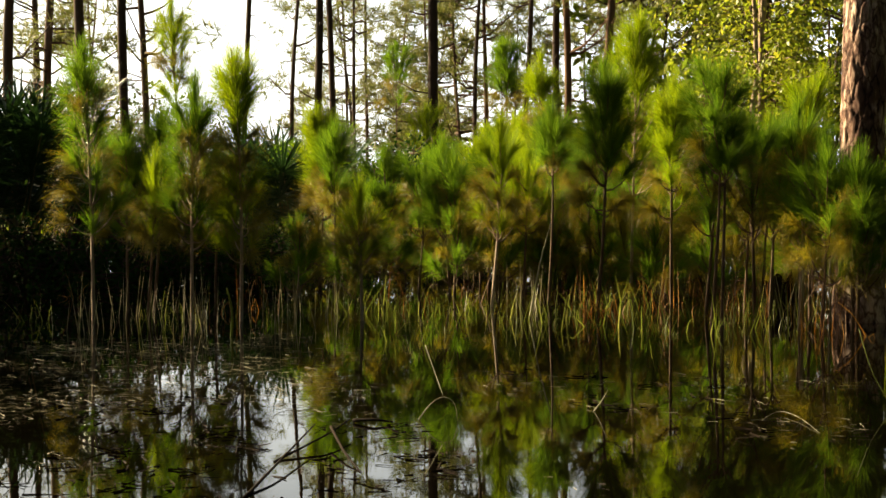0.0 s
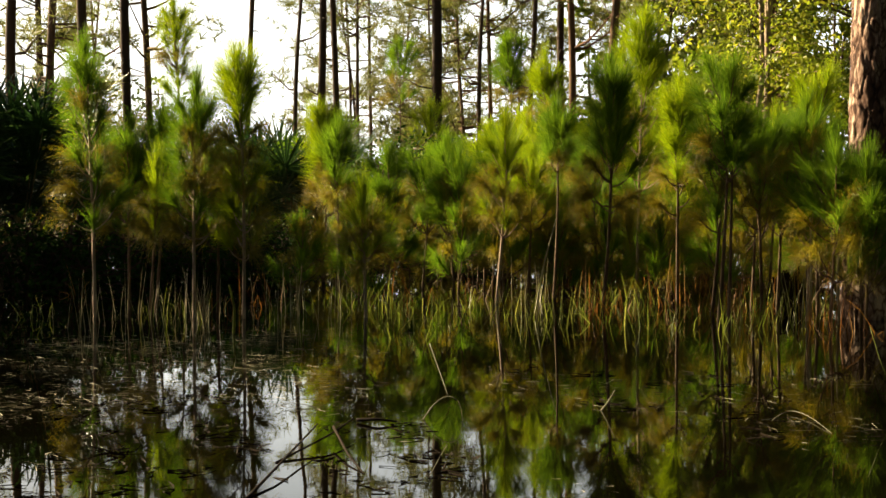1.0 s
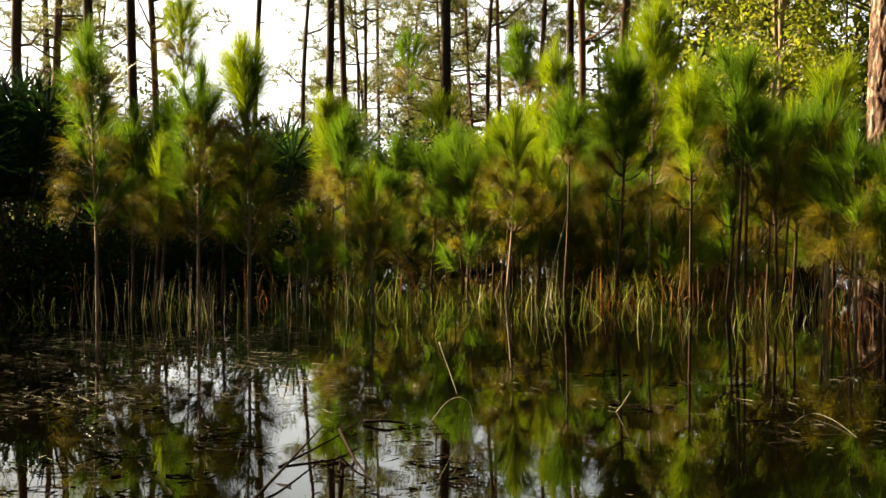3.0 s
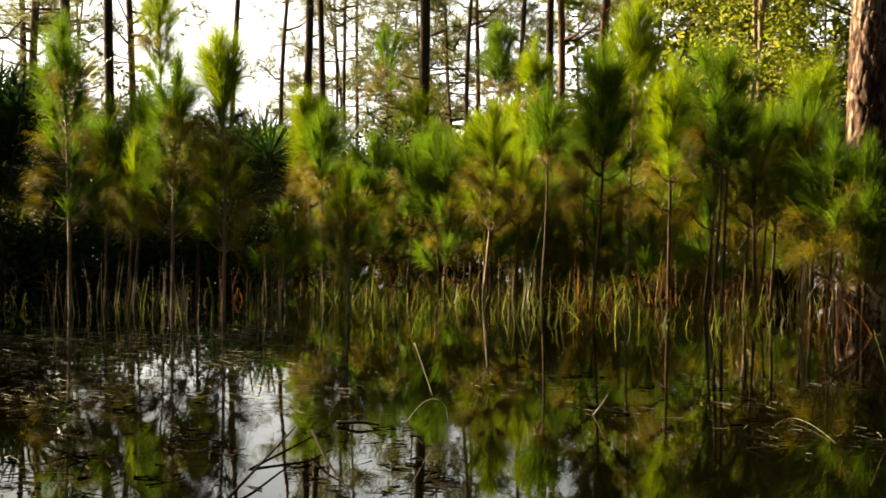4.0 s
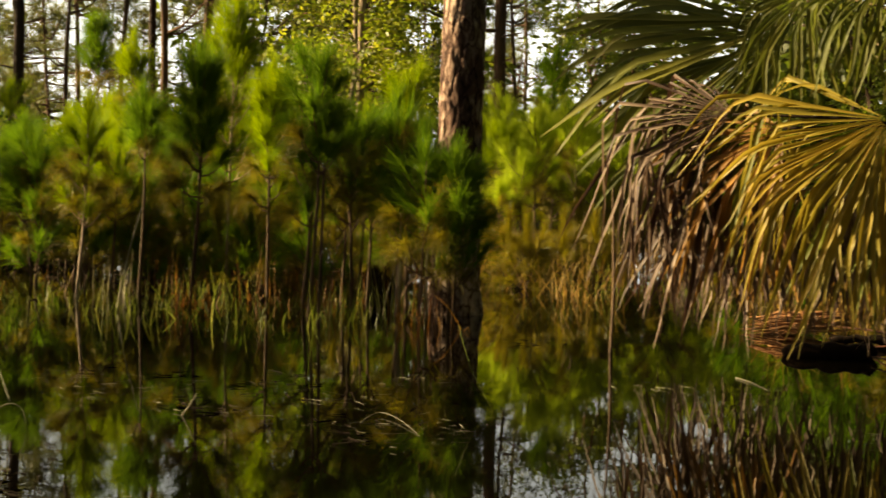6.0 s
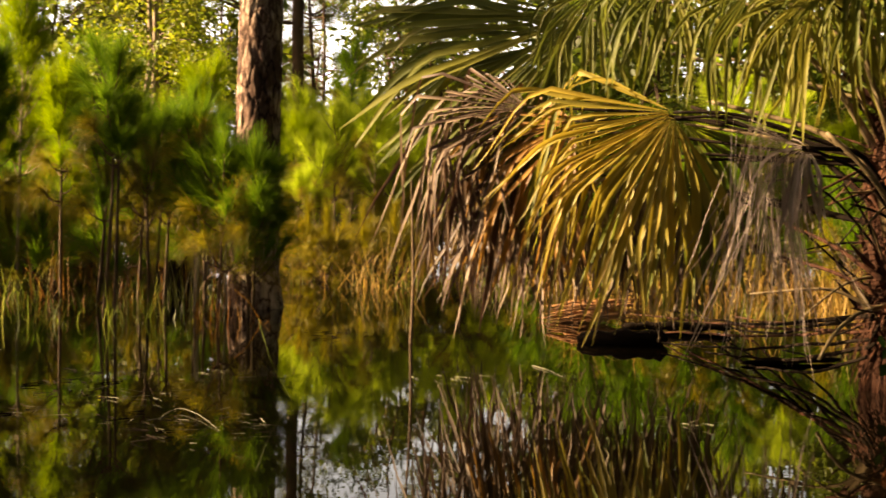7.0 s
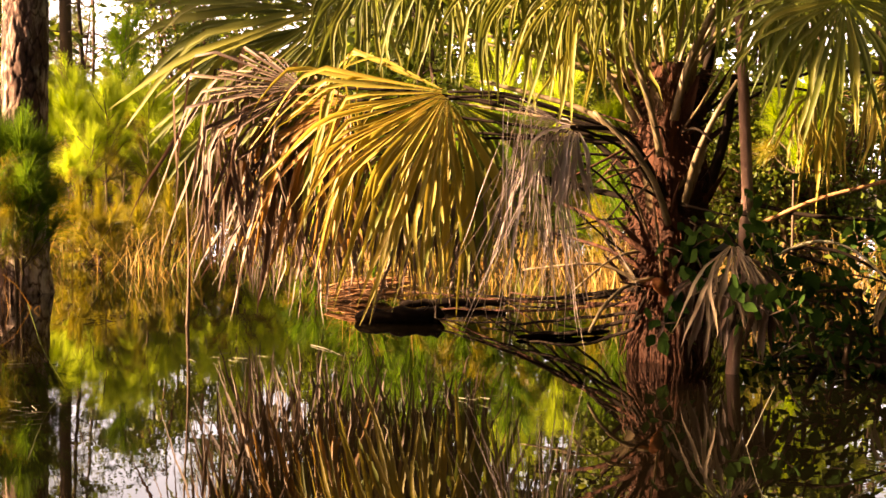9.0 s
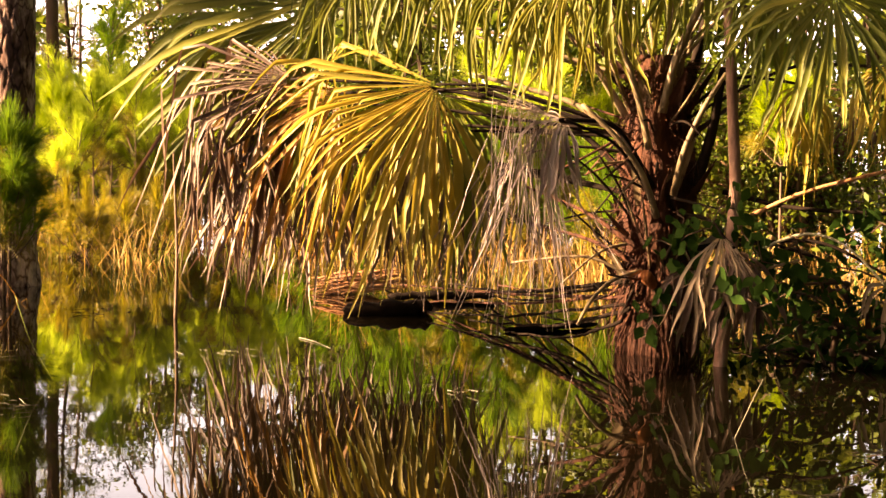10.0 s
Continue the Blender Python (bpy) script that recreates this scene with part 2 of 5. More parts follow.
def tube(bag, pts, radii, sides=7, caps=True):
    pts = np.asarray(pts, float)
    radii = np.broadcast_to(np.asarray(radii, float), (len(pts),))
    t = unit(np.gradient(pts, axis=0))
    ref = np.array([1.0, 0, 0]) if abs(t[0][0]) < 0.8 else np.array([0, 1.0, 0])
    u = unit(np.cross(t, ref))
    w = np.cross(t, u)
    a = np.linspace(0, 2 * np.pi, sides, endpoint=False)
    ring = pts[:, None] + radii[:, None, None] * (np.cos(a)[None, :, None] * u[:, None] + np.sin(a)[None, :, None] * w[:, None])
    n = len(pts)
    v = np.concatenate([ring.reshape(-1, 3), pts[:1], pts[-1:]])
    f = []
    for i in range(n - 1):
        for j in range(sides):
            k = (j + 1) % sides
            f.append([i * sides + j, i * sides + k, (i + 1) * sides + k, (i + 1) * sides + j])
    bag.add(v, f)
    if caps:
        m = n * sides
        base = bag.n - len(v)
        bag.f.append(np.asarray([[j + base, m + base, (j + 1) % sides + base] for j in range(sides)]))
        bag.f.append(np.asarray([[(n - 1) * sides + j + base, (n - 1) * sides + (j + 1) % sides + base, m + 1 + base] for j in range(sides)]))


def bend(a, b, steps=8, sag=0.0, wobble=0.0):
    """Points from a to b, sagging down by sag in the middle, with a little crookedness."""
    a, b = np.asarray(a, float), np.asarray(b, float)
    s = np.linspace(0, 1, steps)[:, None]
    p = a + (b - a) * s
    p[:, 2] -= (4 * sag * s * (1 - s))[:, 0]
    if wobble:
        q = rng.normal(size=(steps, 3)) * wobble
        q[0] = q[-1] = 0
        p = p + q
    return p


# ---------------------------------------------------------------- ground and water
def ground_height(x, y):
    r = math.hypot(x, y * 0.9)
    az = math.degrees(math.atan2(x, max(y, 0.1)))
    bank = min(1, max(0, (math.hypot(x, y) - 22.5 - 2.0 * min(1, max(0, (az - 14) / 4))) / 4))
    return -0.35 + 0.5 * bank * bank * (3 - 2 * bank) + 0.06 * noise.noise((x * 0.3, y * 0.3, 0)) + (min(r, 400) * 0.0006 if r > 30 else 0)


def build_ground():
    c = np.concatenate([-np.geomspace(1500, 42, 14), np.linspace(-40, 40, 81), np.geomspace(42, 1500, 14)])
    n = len(c)
    v = [(x, y, ground_height(x, y)) for y in c for x in c]
    f = [[j * n + i, j * n + i + 1, (j + 1) * n + i + 1, (j + 1) * n + i] for j in range(n - 1) for i in range(n - 1)]
    bag = Bag()
    bag.add(v, f)
    tagged(part("ground", bag, MUD), "dark muddy swamp floor with leaf litter", "ground", kind="structure")
    bag = Bag()
    bag.add([(-60, -40, 0), (60, -40, 0), (60, 30, 0), (-60, 30, 0)], [[0, 1, 2, 3]])
    tagged(part("water", bag, WATER), "still black tannin water mirroring the trees", "water", kind="structure")


build_ground()


# ---------------------------------------------------------------- trees
def pine_tree(height, radius, crown_from, seed, limbs=26, tufts=9, lean=(0, 0), needle=0.014, reach=1.0, tuft=16):
    """A tall pine: straight trunk, limbs with needle tufts above crown_from."""
    global rng
    rng = np.random.default_rng(seed)
    ob = thing("pine_tree", "tall slender pine with a bare trunk and open crown", "tree", group="pines of the far wood")
    trunk, crown = Bag(), Bag()
    z = np.linspace(-0.5, height, 24)
    px = lean[0] * z / height + 0.16 * np.sin(z * 0.55 + seed) * np.clip(z / 5, 0, 1)
    py = lean[1] * z / height + 0.14 * np.sin(z * 0.42 + 2 * seed) * np.clip(z / 5, 0, 1)
    pts = np.stack([px, py, z], 1)
    tube(trunk, pts, radius * (1.08 - 0.85 * np.clip(z / height, 0, 1)) * rng.uniform(0.92, 1.08, 24), 10)
    for i in range(limbs):
        u = rng.random() ** 1.8
        h = crown_from + (height - crown_from) * u
        base = np.array([np.interp(h, z, px), np.interp(h, z, py), h])
        ln = (0.5 + 1.7 * (1 - u)) * rng.uniform(0.6, 1.2)
        az = rng.uniform(0, 2 * np.pi)
        tip = base + ln * np.array([math.cos(az), math.sin(az), rng.uniform(0.0, 0.5)])
        q = bend(base, tip, 5, 0.08 * ln, 0.04)
        tube(trunk, q, np.linspace(0.03, 0.008, 5), 5, False)
        for k in range(tufts):
            s = rng.uniform(0.35, 1.0)
            c = base + (tip - base) * s + rng.normal(size=3) * (0.16, 0.16, 0.12) * (1 if s < 0.95 else 0.4)
            d = unit(rng.normal(size=(tuft, 3)) + unit(tip - base) * 0.6 + (0, 0, 0.5))
            blades(crown, c, d, rng.uniform(0.16, 0.3, tuft) * reach, needle, 0.12, 1, profile="needle")
    for i in range(14):
        h = rng.uniform(1.5, crown_from + 1)
        az = rng.uniform(0, 6.3)
        base = np.array([np.interp(h, z, px), np.interp(h, z, py), h])
        tube(trunk, bend(base, base + rng.uniform(0.2, 1.1) * np.array([math.cos(az), math.sin(az), rng.uniform(-0.2, 0.4)]), 4, 0.04, 0.05), np.linspace(0.014, 0.004, 4), 4, False)
    part("trunk", trunk, BARK_FAR, ob)
    part("crown", crown, NEEDLE_FAR, ob)
    return ob


def sapling(x, y, height, crown_from, width, seed, dens=1.0, old=0.4, mat=None, stem_r=0.016, wide=0.0028, plume=0.3, bark=None):
    """A young pine: thin stem, whorls of rising branches, each ending in a loose plume of long needles."""
    global rng
    rng = np.random.default_rng(seed)
    ob = thing("pine_sapling", "young long-needled pine standing in shallow water", "sapling", (x, y, 0), "young pines in the water")
    stem, green, old_n = Bag(), Bag(), Bag()
    z = np.linspace(-0.4, height - 0.15, 14)
    sway, bendy = rng.uniform(-0.05, 0.05, 2), rng.uniform(-0.03, 0.03, 2)
    px = sway[0] * np.sin(z * 1.5) + bendy[0] * z
    py = sway[1] * np.sin(z * 1.1 + 1) + bendy[1] * z
    tube(stem, np.stack([px, py, z], 1), stem_r * np.linspace(1.15, 0.3, 14), 7)
    at = lambda h: np.array([np.interp(h, z, px), np.interp(h, z, py), h])

    def needles(bag, a, b, count, length, open_by, sag):
        """Needles along the shoot a-b, close to it at the tip and spreading behind."""
        s = rng.uniform(0, 1, count) ** 0.8
        o = a + (b - a) * s[:, None]
        ax = unit(b - a)
        r = rng.normal(size=(count, 3))
        r = unit(r - (r @ ax)[:, None] * ax)
        ang = np.radians(rng.uniform(8, 50, count) * (1.2 - 0.7 * s)) * open_by
        d = np.cos(ang)[:, None] * ax + np.sin(ang)[:, None] * r
        blades(bag, o, d, length * rng.uniform(0.6, 1.15, count), wide, np.clip(rng.normal(sag, 0.12, count), 0, 0.9), 2, profile="needle", power=1.2)

    tip = at(height - 0.15)
    low = at(max(crown_from, height - 0.15 - plume * 2.0))
    needles(green, low, tip + (0, 0, 0.05), int(900 * dens), plume * 0.75, 0.85, 0.05)
    h = crown_from
    while h < height - 0.3:
        u = (h - crown_from) / max(0.1, height - crown_from)
        turn = rng.uniform(0, 6.28)
        count = int(rng.integers(4, 7))
        for k in range(count):
            az = turn + 6.283 * k / count + rng.normal() * 0.3
            ln = max(0.08, width * 0.5 * (1.0 - 0.6 * u) * rng.uniform(0.5, 1.1))
            base = at(h + rng.uniform(-0.06, 0.06))
            rise = rng.uniform(0.4, 1.2) + 1.0 * u
            end = base + ln * np.array([math.cos(az), math.sin(az), rise])
            tube(stem, bend(base, end, 4, 0.03), np.linspace(0.007, 0.004, 4), 4, False)
            back = base + (end - base) * (0.3 + 0.4 * (1 - u))
            if u < old and rng.random() < 0.6:
                needles(old_n, back, end, int(170 * dens), plume * 0.8, 1.2, 0.55)
            else:
                needles(green, back, end + (0, 0, 0.04), int(240 * dens), plume * 0.75, 1.0, 0.08 + 0.25 * (1 - u))
        h += rng.uniform(0.15, 0.23)
    part("stem", stem, bark or STEM, ob)
    part("needles", green, mat or NEEDLE, ob)
    if old_n.n:
        part("old_needles", old_n, NEEDLE_OLD, ob, "yellowed drooping needles")
    return ob


def leafy_tree(x, y, height, seed, mat, label, spread=1.4, crown_from=1.5, leaves=4200, size=0.075, stems=3, name="leafy_tree", girth=0.05, bark=None):
    global rng
    rng = np.random.default_rng(seed)
    ob = thing(name, label, "tree", (x, y, 0))
    wood, crown = Bag(), Bag()
    tips = []
    for k in range(stems):
        az = rng.uniform(0, 6.28)
        r = spread * rng.uniform(0.1, 0.45)
        top = np.array([r * math.cos(az), r * math.sin(az), height * rng.uniform(0.8, 1)])
        q = bend((0.1 * k, 0, -0.3), top, 9, 0, 0.05)
        tube(wood, q, np.linspace(girth, girth * 0.25, 9), 7)
        for j in range(14):
            s = rng.uniform(crown_from / height, 1)
            b = q[0] + (q[-1] - q[0]) * s
            i = min(7, int(s * 8))
            b = q[i] + (q[i + 1] - q[i]) * (s * 8 - i)
            a2 = rng.uniform(0, 6.28)
            ln = spread * rng.uniform(0.4, 0.9)
            t = b + ln * np.array([math.cos(a2), math.sin(a2), rng.uniform(-0.15, 0.5)])
            tube(wood, bend(b, t, 5, -0.05, 0.04), np.linspace(0.014, 0.004, 5), 3, False)
            tips.append((b, t))
    per = leaves // len(tips)
    for b, t in tips:
        o = b + (t - b) * rng.uniform(0.25, 1.1, (per, 1)) + rng.normal(size=(per, 3)) * 0.11
        d = unit(rng.normal(size=(per, 3)) + (0, 0, -0.2))
        blades(crown, o, d, size * rng.uniform(0.7, 1.3, per), size * 0.55, 0.2, 2, profile="leaf")
    part("trunk", wood, bark or BARK_FAR, ob)
    part("crown", crown, mat, ob)
    return ob


def fan(bag, hub, axis, normal, count, length, spread, droop, width, seed_jit=0.08, segs=7, power=1.3, crinkle=0.0):
    """The leaflets of one fan leaf round its hub."""
    axis = unit(np.asarray(axis, float))
    normal = unit(np.asarray(normal, float) - axis * np.dot(normal, axis))
    side = np.cross(normal, axis)
    th = np.radians(np.linspace(-spread, spread, count)) + rng.normal(size=count) * 0.025
    d = np.cos(th)[:, None] * axis + np.sin(th)[:, None] * side + rng.normal(size=(count, 3)) * seed_jit * 0.5 + normal * (0.12 * np.cos(th * 1.2)[:, None])
    across = unit(np.cross(normal, d) + rng.normal(size=(count, 3)) * 0.12)
    ln = length * (0.72 + 0.28 * np.cos(th * 0.75)) * rng.uniform(0.88, 1.1, count)
    dr = np.clip(droop * rng.uniform(0.7, 1.25, count), 0, 0.97)
    blades(bag, np.asarray(hub, float), d, ln, width * rng.uniform(0.8, 1.15, count), dr, segs, across, "leaflet", 0.22, power, crinkle=crinkle)


def palmetto(x, y, height, seed, fronds=14, size=0.5):
    global rng
    rng = np.random.default_rng(seed)
    ob = thing("saw_palmetto", "dark green saw palmetto clump with stiff fan leaves", "palmetto", (x, y, 0))
    for k in range(fronds):
        az = rng.uniform(0, 6.28)
        r = rng.uniform(0.15, 0.75) * size / 0.6
        hub = np.array([r * math.cos(az), r * math.sin(az), height * rng.uniform(0.35, 0.8)])
        st, lf = Bag(), Bag()
        tube(st, bend((0.1 * math.cos(az), 0.1 * math.sin(az), -0.2), hub, 6, -0.08), np.linspace(0.012, 0.007, 6), 5, False)
        ax = unit(np.array([math.cos(az), math.sin(az), rng.uniform(0.3, 1.4)]))
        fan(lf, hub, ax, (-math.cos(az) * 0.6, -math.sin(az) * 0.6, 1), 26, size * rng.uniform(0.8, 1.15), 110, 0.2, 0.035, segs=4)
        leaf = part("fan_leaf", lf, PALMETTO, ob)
        part("stalk", st, PETIOLE, leaf)
    return ob


def palm_fan(bag, hub, tip, facing, count, spread, droop=0.6, start=0.4, split=0.45, twist=0.3, ragged=0.04, cup=0.15, width=0.055, segs=10, fall=0.4):
    """One costapalmate leaf: pleats joined near the hub, splitting into segments that hang from start on."""
    hub, tip = np.asarray(hub, float), np.asarray(tip, float)
    length = np.linalg.norm(tip - hub)
    axis = unit(tip - hub)
    normal = np.asarray(facing, float)
    normal = unit(normal - axis * np.dot(normal, axis))
    side = np.cross(normal, axis)
    th = np.radians(np.linspace(-spread, spread, count)) + rng.normal(size=count) * 0.02
    d = np.cos(th)[:, None] * axis + np.sin(th)[:, None] * side + normal * (cup * np.cos(2 * th)[:, None]) + rng.normal(size=(count, 3)) * ragged
    d = unit(d)
    across = unit(np.cross(normal, d))
    ln = length * (0.78 + 0.22 * np.cos(th * 0.8)) * rng.uniform(0.82, 1.14, count)
    dr = np.clip(droop * (1 + rng.normal(size=count) * 0.35 * (1.04 - droop)), 0, 0.99)
    s0 = np.clip(start + rng.normal(size=count) * 0.1, 0.03, 0.85)
    gap = 2 * math.radians(spread) / count
    turn = rng.normal(size=count) * twist
    sway = rng.normal(size=(count, 3)) * 0.2
    p, rows = np.broadcast_to(hub, (count, 3)) + d * 0.03, []
    for i in range(segs + 1):
        s = i / segs
        u = np.clip((s - s0) / fall, 0, 1)
        b = (dr * u * (2 - u))[:, None]
        way = unit(d * (1 - b) + (np.array([0, 0, -1.0]) + sway) * b)
        if i:
            p = p + way * (ln / segs)[:, None] + rng.normal(size=(count, 3)) * ragged * 0.12 * s
        full = np.minimum(gap * (s * ln + 0.02) * 1.02, width)
        w = full if s <= split else np.minimum(full, width) * max(0.05, ((1 - s) / (1 - split)) ** 0.75)
        phi = turn * max(0, s - split * 0.6) * 2.2
        ac = across * np.cos(phi)[:, None] + np.cross(way, across) * np.sin(phi)[:, None]
        edge = ac * (w / 2)[:, None]
        lift = unit(np.cross(ac, way)) * (w * 0.28)[:, None]
        rows.append(np.stack([p - edge, p + lift, p + edge], 1))
    v = np.stack(rows, 1)
    f = [[i * 3 + j, i * 3 + j + 1, i * 3 + j + 4, i * 3 + j + 3] for i in range(segs) for j in range(2)]
    f = np.asarray(f)[None] + (np.arange(count) * (segs + 1) * 3)[:, None, None]
    bag.add(v.reshape(-1, 3), f.reshape(-1, 4))


def bow(pts, steps=14):
    """A smooth line through a few points."""
    pts = np.asarray(pts, float)
    s, t = np.linspace(0, 1, len(pts)), np.linspace(0, 1, steps)
    q = np.stack([np.interp(t, s, pts[:, k]) for k in range(3)], 1)
    for _ in range(3):
        q[1:-1] = (q[:-2] + 2 * q[1:-1] + q[2:]) / 4
    return q


def cabbage_palm():
    """The flooded palm: short fibrous trunk, curved stalks, green, yellowing and dead fans."""
    global rng
    rng = np.random.default_rng(41)
    base = np.array([4.855, 5.847, 0.0])
    ob = thing("cabbage_palm", "cabbage palm with green, yellowing and dead hanging fan leaves", "palm tree", base)
    trunk = Bag()
    nz, na = 60, 44
    z = np.linspace(-0.4, 1.45, nz)
    v = []
    for h in z:
        r = 0.135 + 0.05 * math.exp(-(((h - 0.0) / 0.2) ** 2)) + 0.03 * math.exp(-(((h - 0.85) / 0.3) ** 2)) - 0.12 * max(0, h - 1.1)
        for j in range(na):
            t = 2 * math.pi * j / na
            q = (math.cos(t) * 2.2, math.sin(t) * 2.2, h * 4.5)
            k = 1 + 0.4 * noise.noise(q) + 0.22 * noise.noise((q[0] * 4, q[1] * 4, q[2])) + 0.08 * noise.noise((q[0] * 9, q[1] * 9, q[2] * 2))
            v.append((r * k * math.cos(t), r * k * math.sin(t), h))
    f = [[i * na + j, i * na + (j + 1) % na, (i + 1) * na + (j + 1) % na, (i + 1) * na + j] for i in range(nz - 1) for j in range(na)]
    trunk.add(v, f)
    part("trunk", trunk, FIBRE, ob, "short trunk wrapped in rust-red fibre")
    fib = Bag()
    n = 3600
    az = rng.uniform(0, 6.28, n)
    o = np.stack([0.13 * np.cos(az), 0.13 * np.sin(az), rng.uniform(0.15, 1.4, n)], 1)
    blades(fib, o, np.stack([np.cos(az), np.sin(az), rng.uniform(-1.6, 1.6, n)], 1), rng.uniform(0.05, 0.17, n), 0.007, 0.75, 3, crinkle=0.008)
    tagged(part("fibre", fib, FIBRE, ob), kind="stuff")

    def stalk(pts, r0, r1, mat, parent=ob, steps=14, wobble=0.0):
        """A leaf stalk: flattened, thick at its foot."""
        st = Bag()
        q = bow(pts, steps) - base
        if wobble:
            q[1:-1] += rng.normal(size=(steps - 2, 3)) * wobble
        tube(st, q, np.linspace(r0, r1, steps), 8)
        return part("stalk", st, mat, parent)

    def frond(hub, tip, facing, mat, root, count, spread, label, droop=0.6, start=0.4, via=None, r=0.0065, **more):
        lf = Bag()
        palm_fan(lf, np.asarray(hub, float) - base, np.asarray(tip, float) - base, facing, count, spread, droop, start, **more)
        leaf = part("fan_leaf", lf, mat, ob, label)
        pts = [root, via, hub] if via else [root, (np.asarray(root) + np.asarray(hub)) / 2 + (0, 0, 0.12), hub]
        stalk(pts, r * 1.5, r, PETIOLE if mat is PALM_GREEN else WETWOOD, leaf)

    G, Y, D = "green fan leaf with drooping tips", "yellowing fan leaf", "dead grey-brown hanging fan leaf"
    top, mid, low = (4.86, 5.86, 1.3), (4.84, 5.88, 1.05), (4.84, 5.9, 0.75)
    cam_side = (-0.55, -0.8, 0.35)
    dead = dict(droop=0.98, start=0.12, fall=0.3, split=0.3, twist=1.1, ragged=0.1, width=0.034)
    # the fan towards the large pine, over its dead neighbour
    frond((3.873, 7.311, 1.840), (2.943, 8.128, 1.457), (-0.5, -0.8, 0.4), PALM_GREEN, top, 46, 66, G, 0.4, 0.74, split=0.72, width=0.085, fall=0.25, via=(4.219, 6.594, 1.614), cup=0.05)
    frond((3.932, 7.447, 1.749), (3.144, 8.219, 1.202), (-0.5, -0.8, 0.4), PALM_GREEN, top, 36, 52, G, 0.4, 0.7, split=0.7, width=0.075, fall=0.25, via=(4.274, 6.675, 1.580), cup=0.05)
    frond((3.866, 7.087, 1.980), (3.608, 7.094, 1.393), cam_side, PALM_GREEN, top, 38, 85, G, 0.85, 0.35, via=(4.332, 6.409, 1.735))
    frond((4.057, 6.725, 2.000), (3.844, 6.584, 1.408), cam_side, PALM_GREEN, top, 36, 80, G, 0.88, 0.35)
    frond((4.290, 6.330, 1.920), (4.035, 6.215, 1.317), cam_side, PALM_GREEN, top, 40, 85, G, 0.88, 0.35)
    frond((4.412, 6.008, 1.868), (4.250, 5.888, 1.207), cam_side, PALM_FRESH, top, 40, 80, Y, 0.9, 0.3)
    # the yellow fan
    frond((3.991, 6.541, 1.301), (3.171, 6.974, 0.738), (-0.6, -0.7, 0.3), PALM_YELLOW, mid, 48, 66, Y, 0.72, 0.5, width=0.045, fall=0.25, ragged=0.06, via=(4.219, 6.333, 1.302), cup=0.2, twist=0.5)
    frond((4.018, 6.581, 1.275), (3.658, 6.685, 0.251), (-0.55, -0.8, 0.1), PALM_YELLOW, mid, 14, 50, Y, 0.8, 0.4, via=(4.247, 6.374, 1.291), twist=0.5)
    frond((3.752, 7.112, 1.268), (3.111, 7.613, 0.767), (-0.6, -0.6, 0.4), PALM_ORANGE, mid, 34, 66, "orange-brown dying fan leaf", 0.8, 0.35, via=(4.261, 6.543, 1.283), twist=0.6)
    frond((4.142, 6.678, 1.254), (4.267, 6.476, 0.362), cam_side, PALM_GREEN, mid, 24, 60, G, 0.8, 0.3, via=(4.370, 6.347, 1.196), twist=0.5)
    # dead leaves folded down under them
    fold = dict(dead, start=0.3, fall=0.2, split=0.45, width=0.05, twist=0.9, ragged=0.06)
    frond((3.565, 7.298, 1.341), (2.586, 8.059, 1.420), (-0.3, -0.7, 0.6), PALM_DEAD, mid, 44, 58, D, via=(4.070, 6.729, 1.311), **fold)
    frond((3.647, 7.356, 1.227), (2.794, 8.027, 1.185), (-0.3, -0.7, 0.6), PALM_DEAD, mid, 44, 66, D, via=(4.068, 6.722, 1.195), **fold)
    frond((3.796, 7.250, 1.094), (3.169, 7.748, 0.672), (-0.3, -0.55, 0.8), PALM_DEAD, mid, 46, 85, D, via=(4.164, 6.654, 1.110), **dead)
    frond((3.998, 6.997, 1.051), (3.367, 7.317, 0.626), cam_side, PALM_DEAD, mid, 44, 85, D, via=(4.257, 6.532, 1.082), **dead)
    frond((3.831, 7.641, 1.022), (3.303, 8.063, 0.439), cam_side, PALM_DEAD, low, 44, 90, D, via=(4.367, 6.689, 0.939), **dead)
    frond((4.203, 7.159, 0.996), (3.776, 7.388, 0.312), cam_side, PALM_DEAD, low, 40, 90, D, via=(4.432, 6.524, 0.882), **dead)
    frond((4.373, 6.803, 0.908), (4.185, 6.882, 0.276), cam_side, PALM_DEAD, low, 24, 80, D, via=(4.555, 6.444, 0.884), **dead)
    frond((3.764, 8.153, 0.891), (3.376, 8.487, 0.348), cam_side, PALM_DEAD, low, 44, 95, D, via=(4.481, 6.855, 0.940), **dead)
    frond((4.237, 7.846, 0.899), (3.947, 7.991, 0.266), cam_side, PALM_DEAD, low, 44, 95, D, via=(4.608, 6.770, 0.911), **dead)
    frond((4.599, 7.368, 0.842), (4.424, 7.439, 0.226), cam_side, PALM_DEAD, low, 36, 95, D, via=(4.674, 6.603, 0.854), **dead)
    # the grey leaf folded over its stalk in front of the reeds
    grey = dict(dead, droop=0.985, start=0.12, fall=0.12, width=0.045, ragged=0.05)
    frond((4.187, 5.803, 1.118), (3.399, 6.337, 1.425), (0.2, -0.5, 0.9), PALM_GREY, (4.72, 5.72, 0.8), 80, 34, "dead silver-grey hanging fan leaf", via=(4.516, 5.769, 1.119), r=0.01, **grey)
    frond((4.190, 5.742, 1.117), (3.892, 5.854, 0.805), cam_side, PALM_GREY, (4.72, 5.72, 0.75), 20, 80, D, via=(4.514, 5.764, 1.025), **dead)
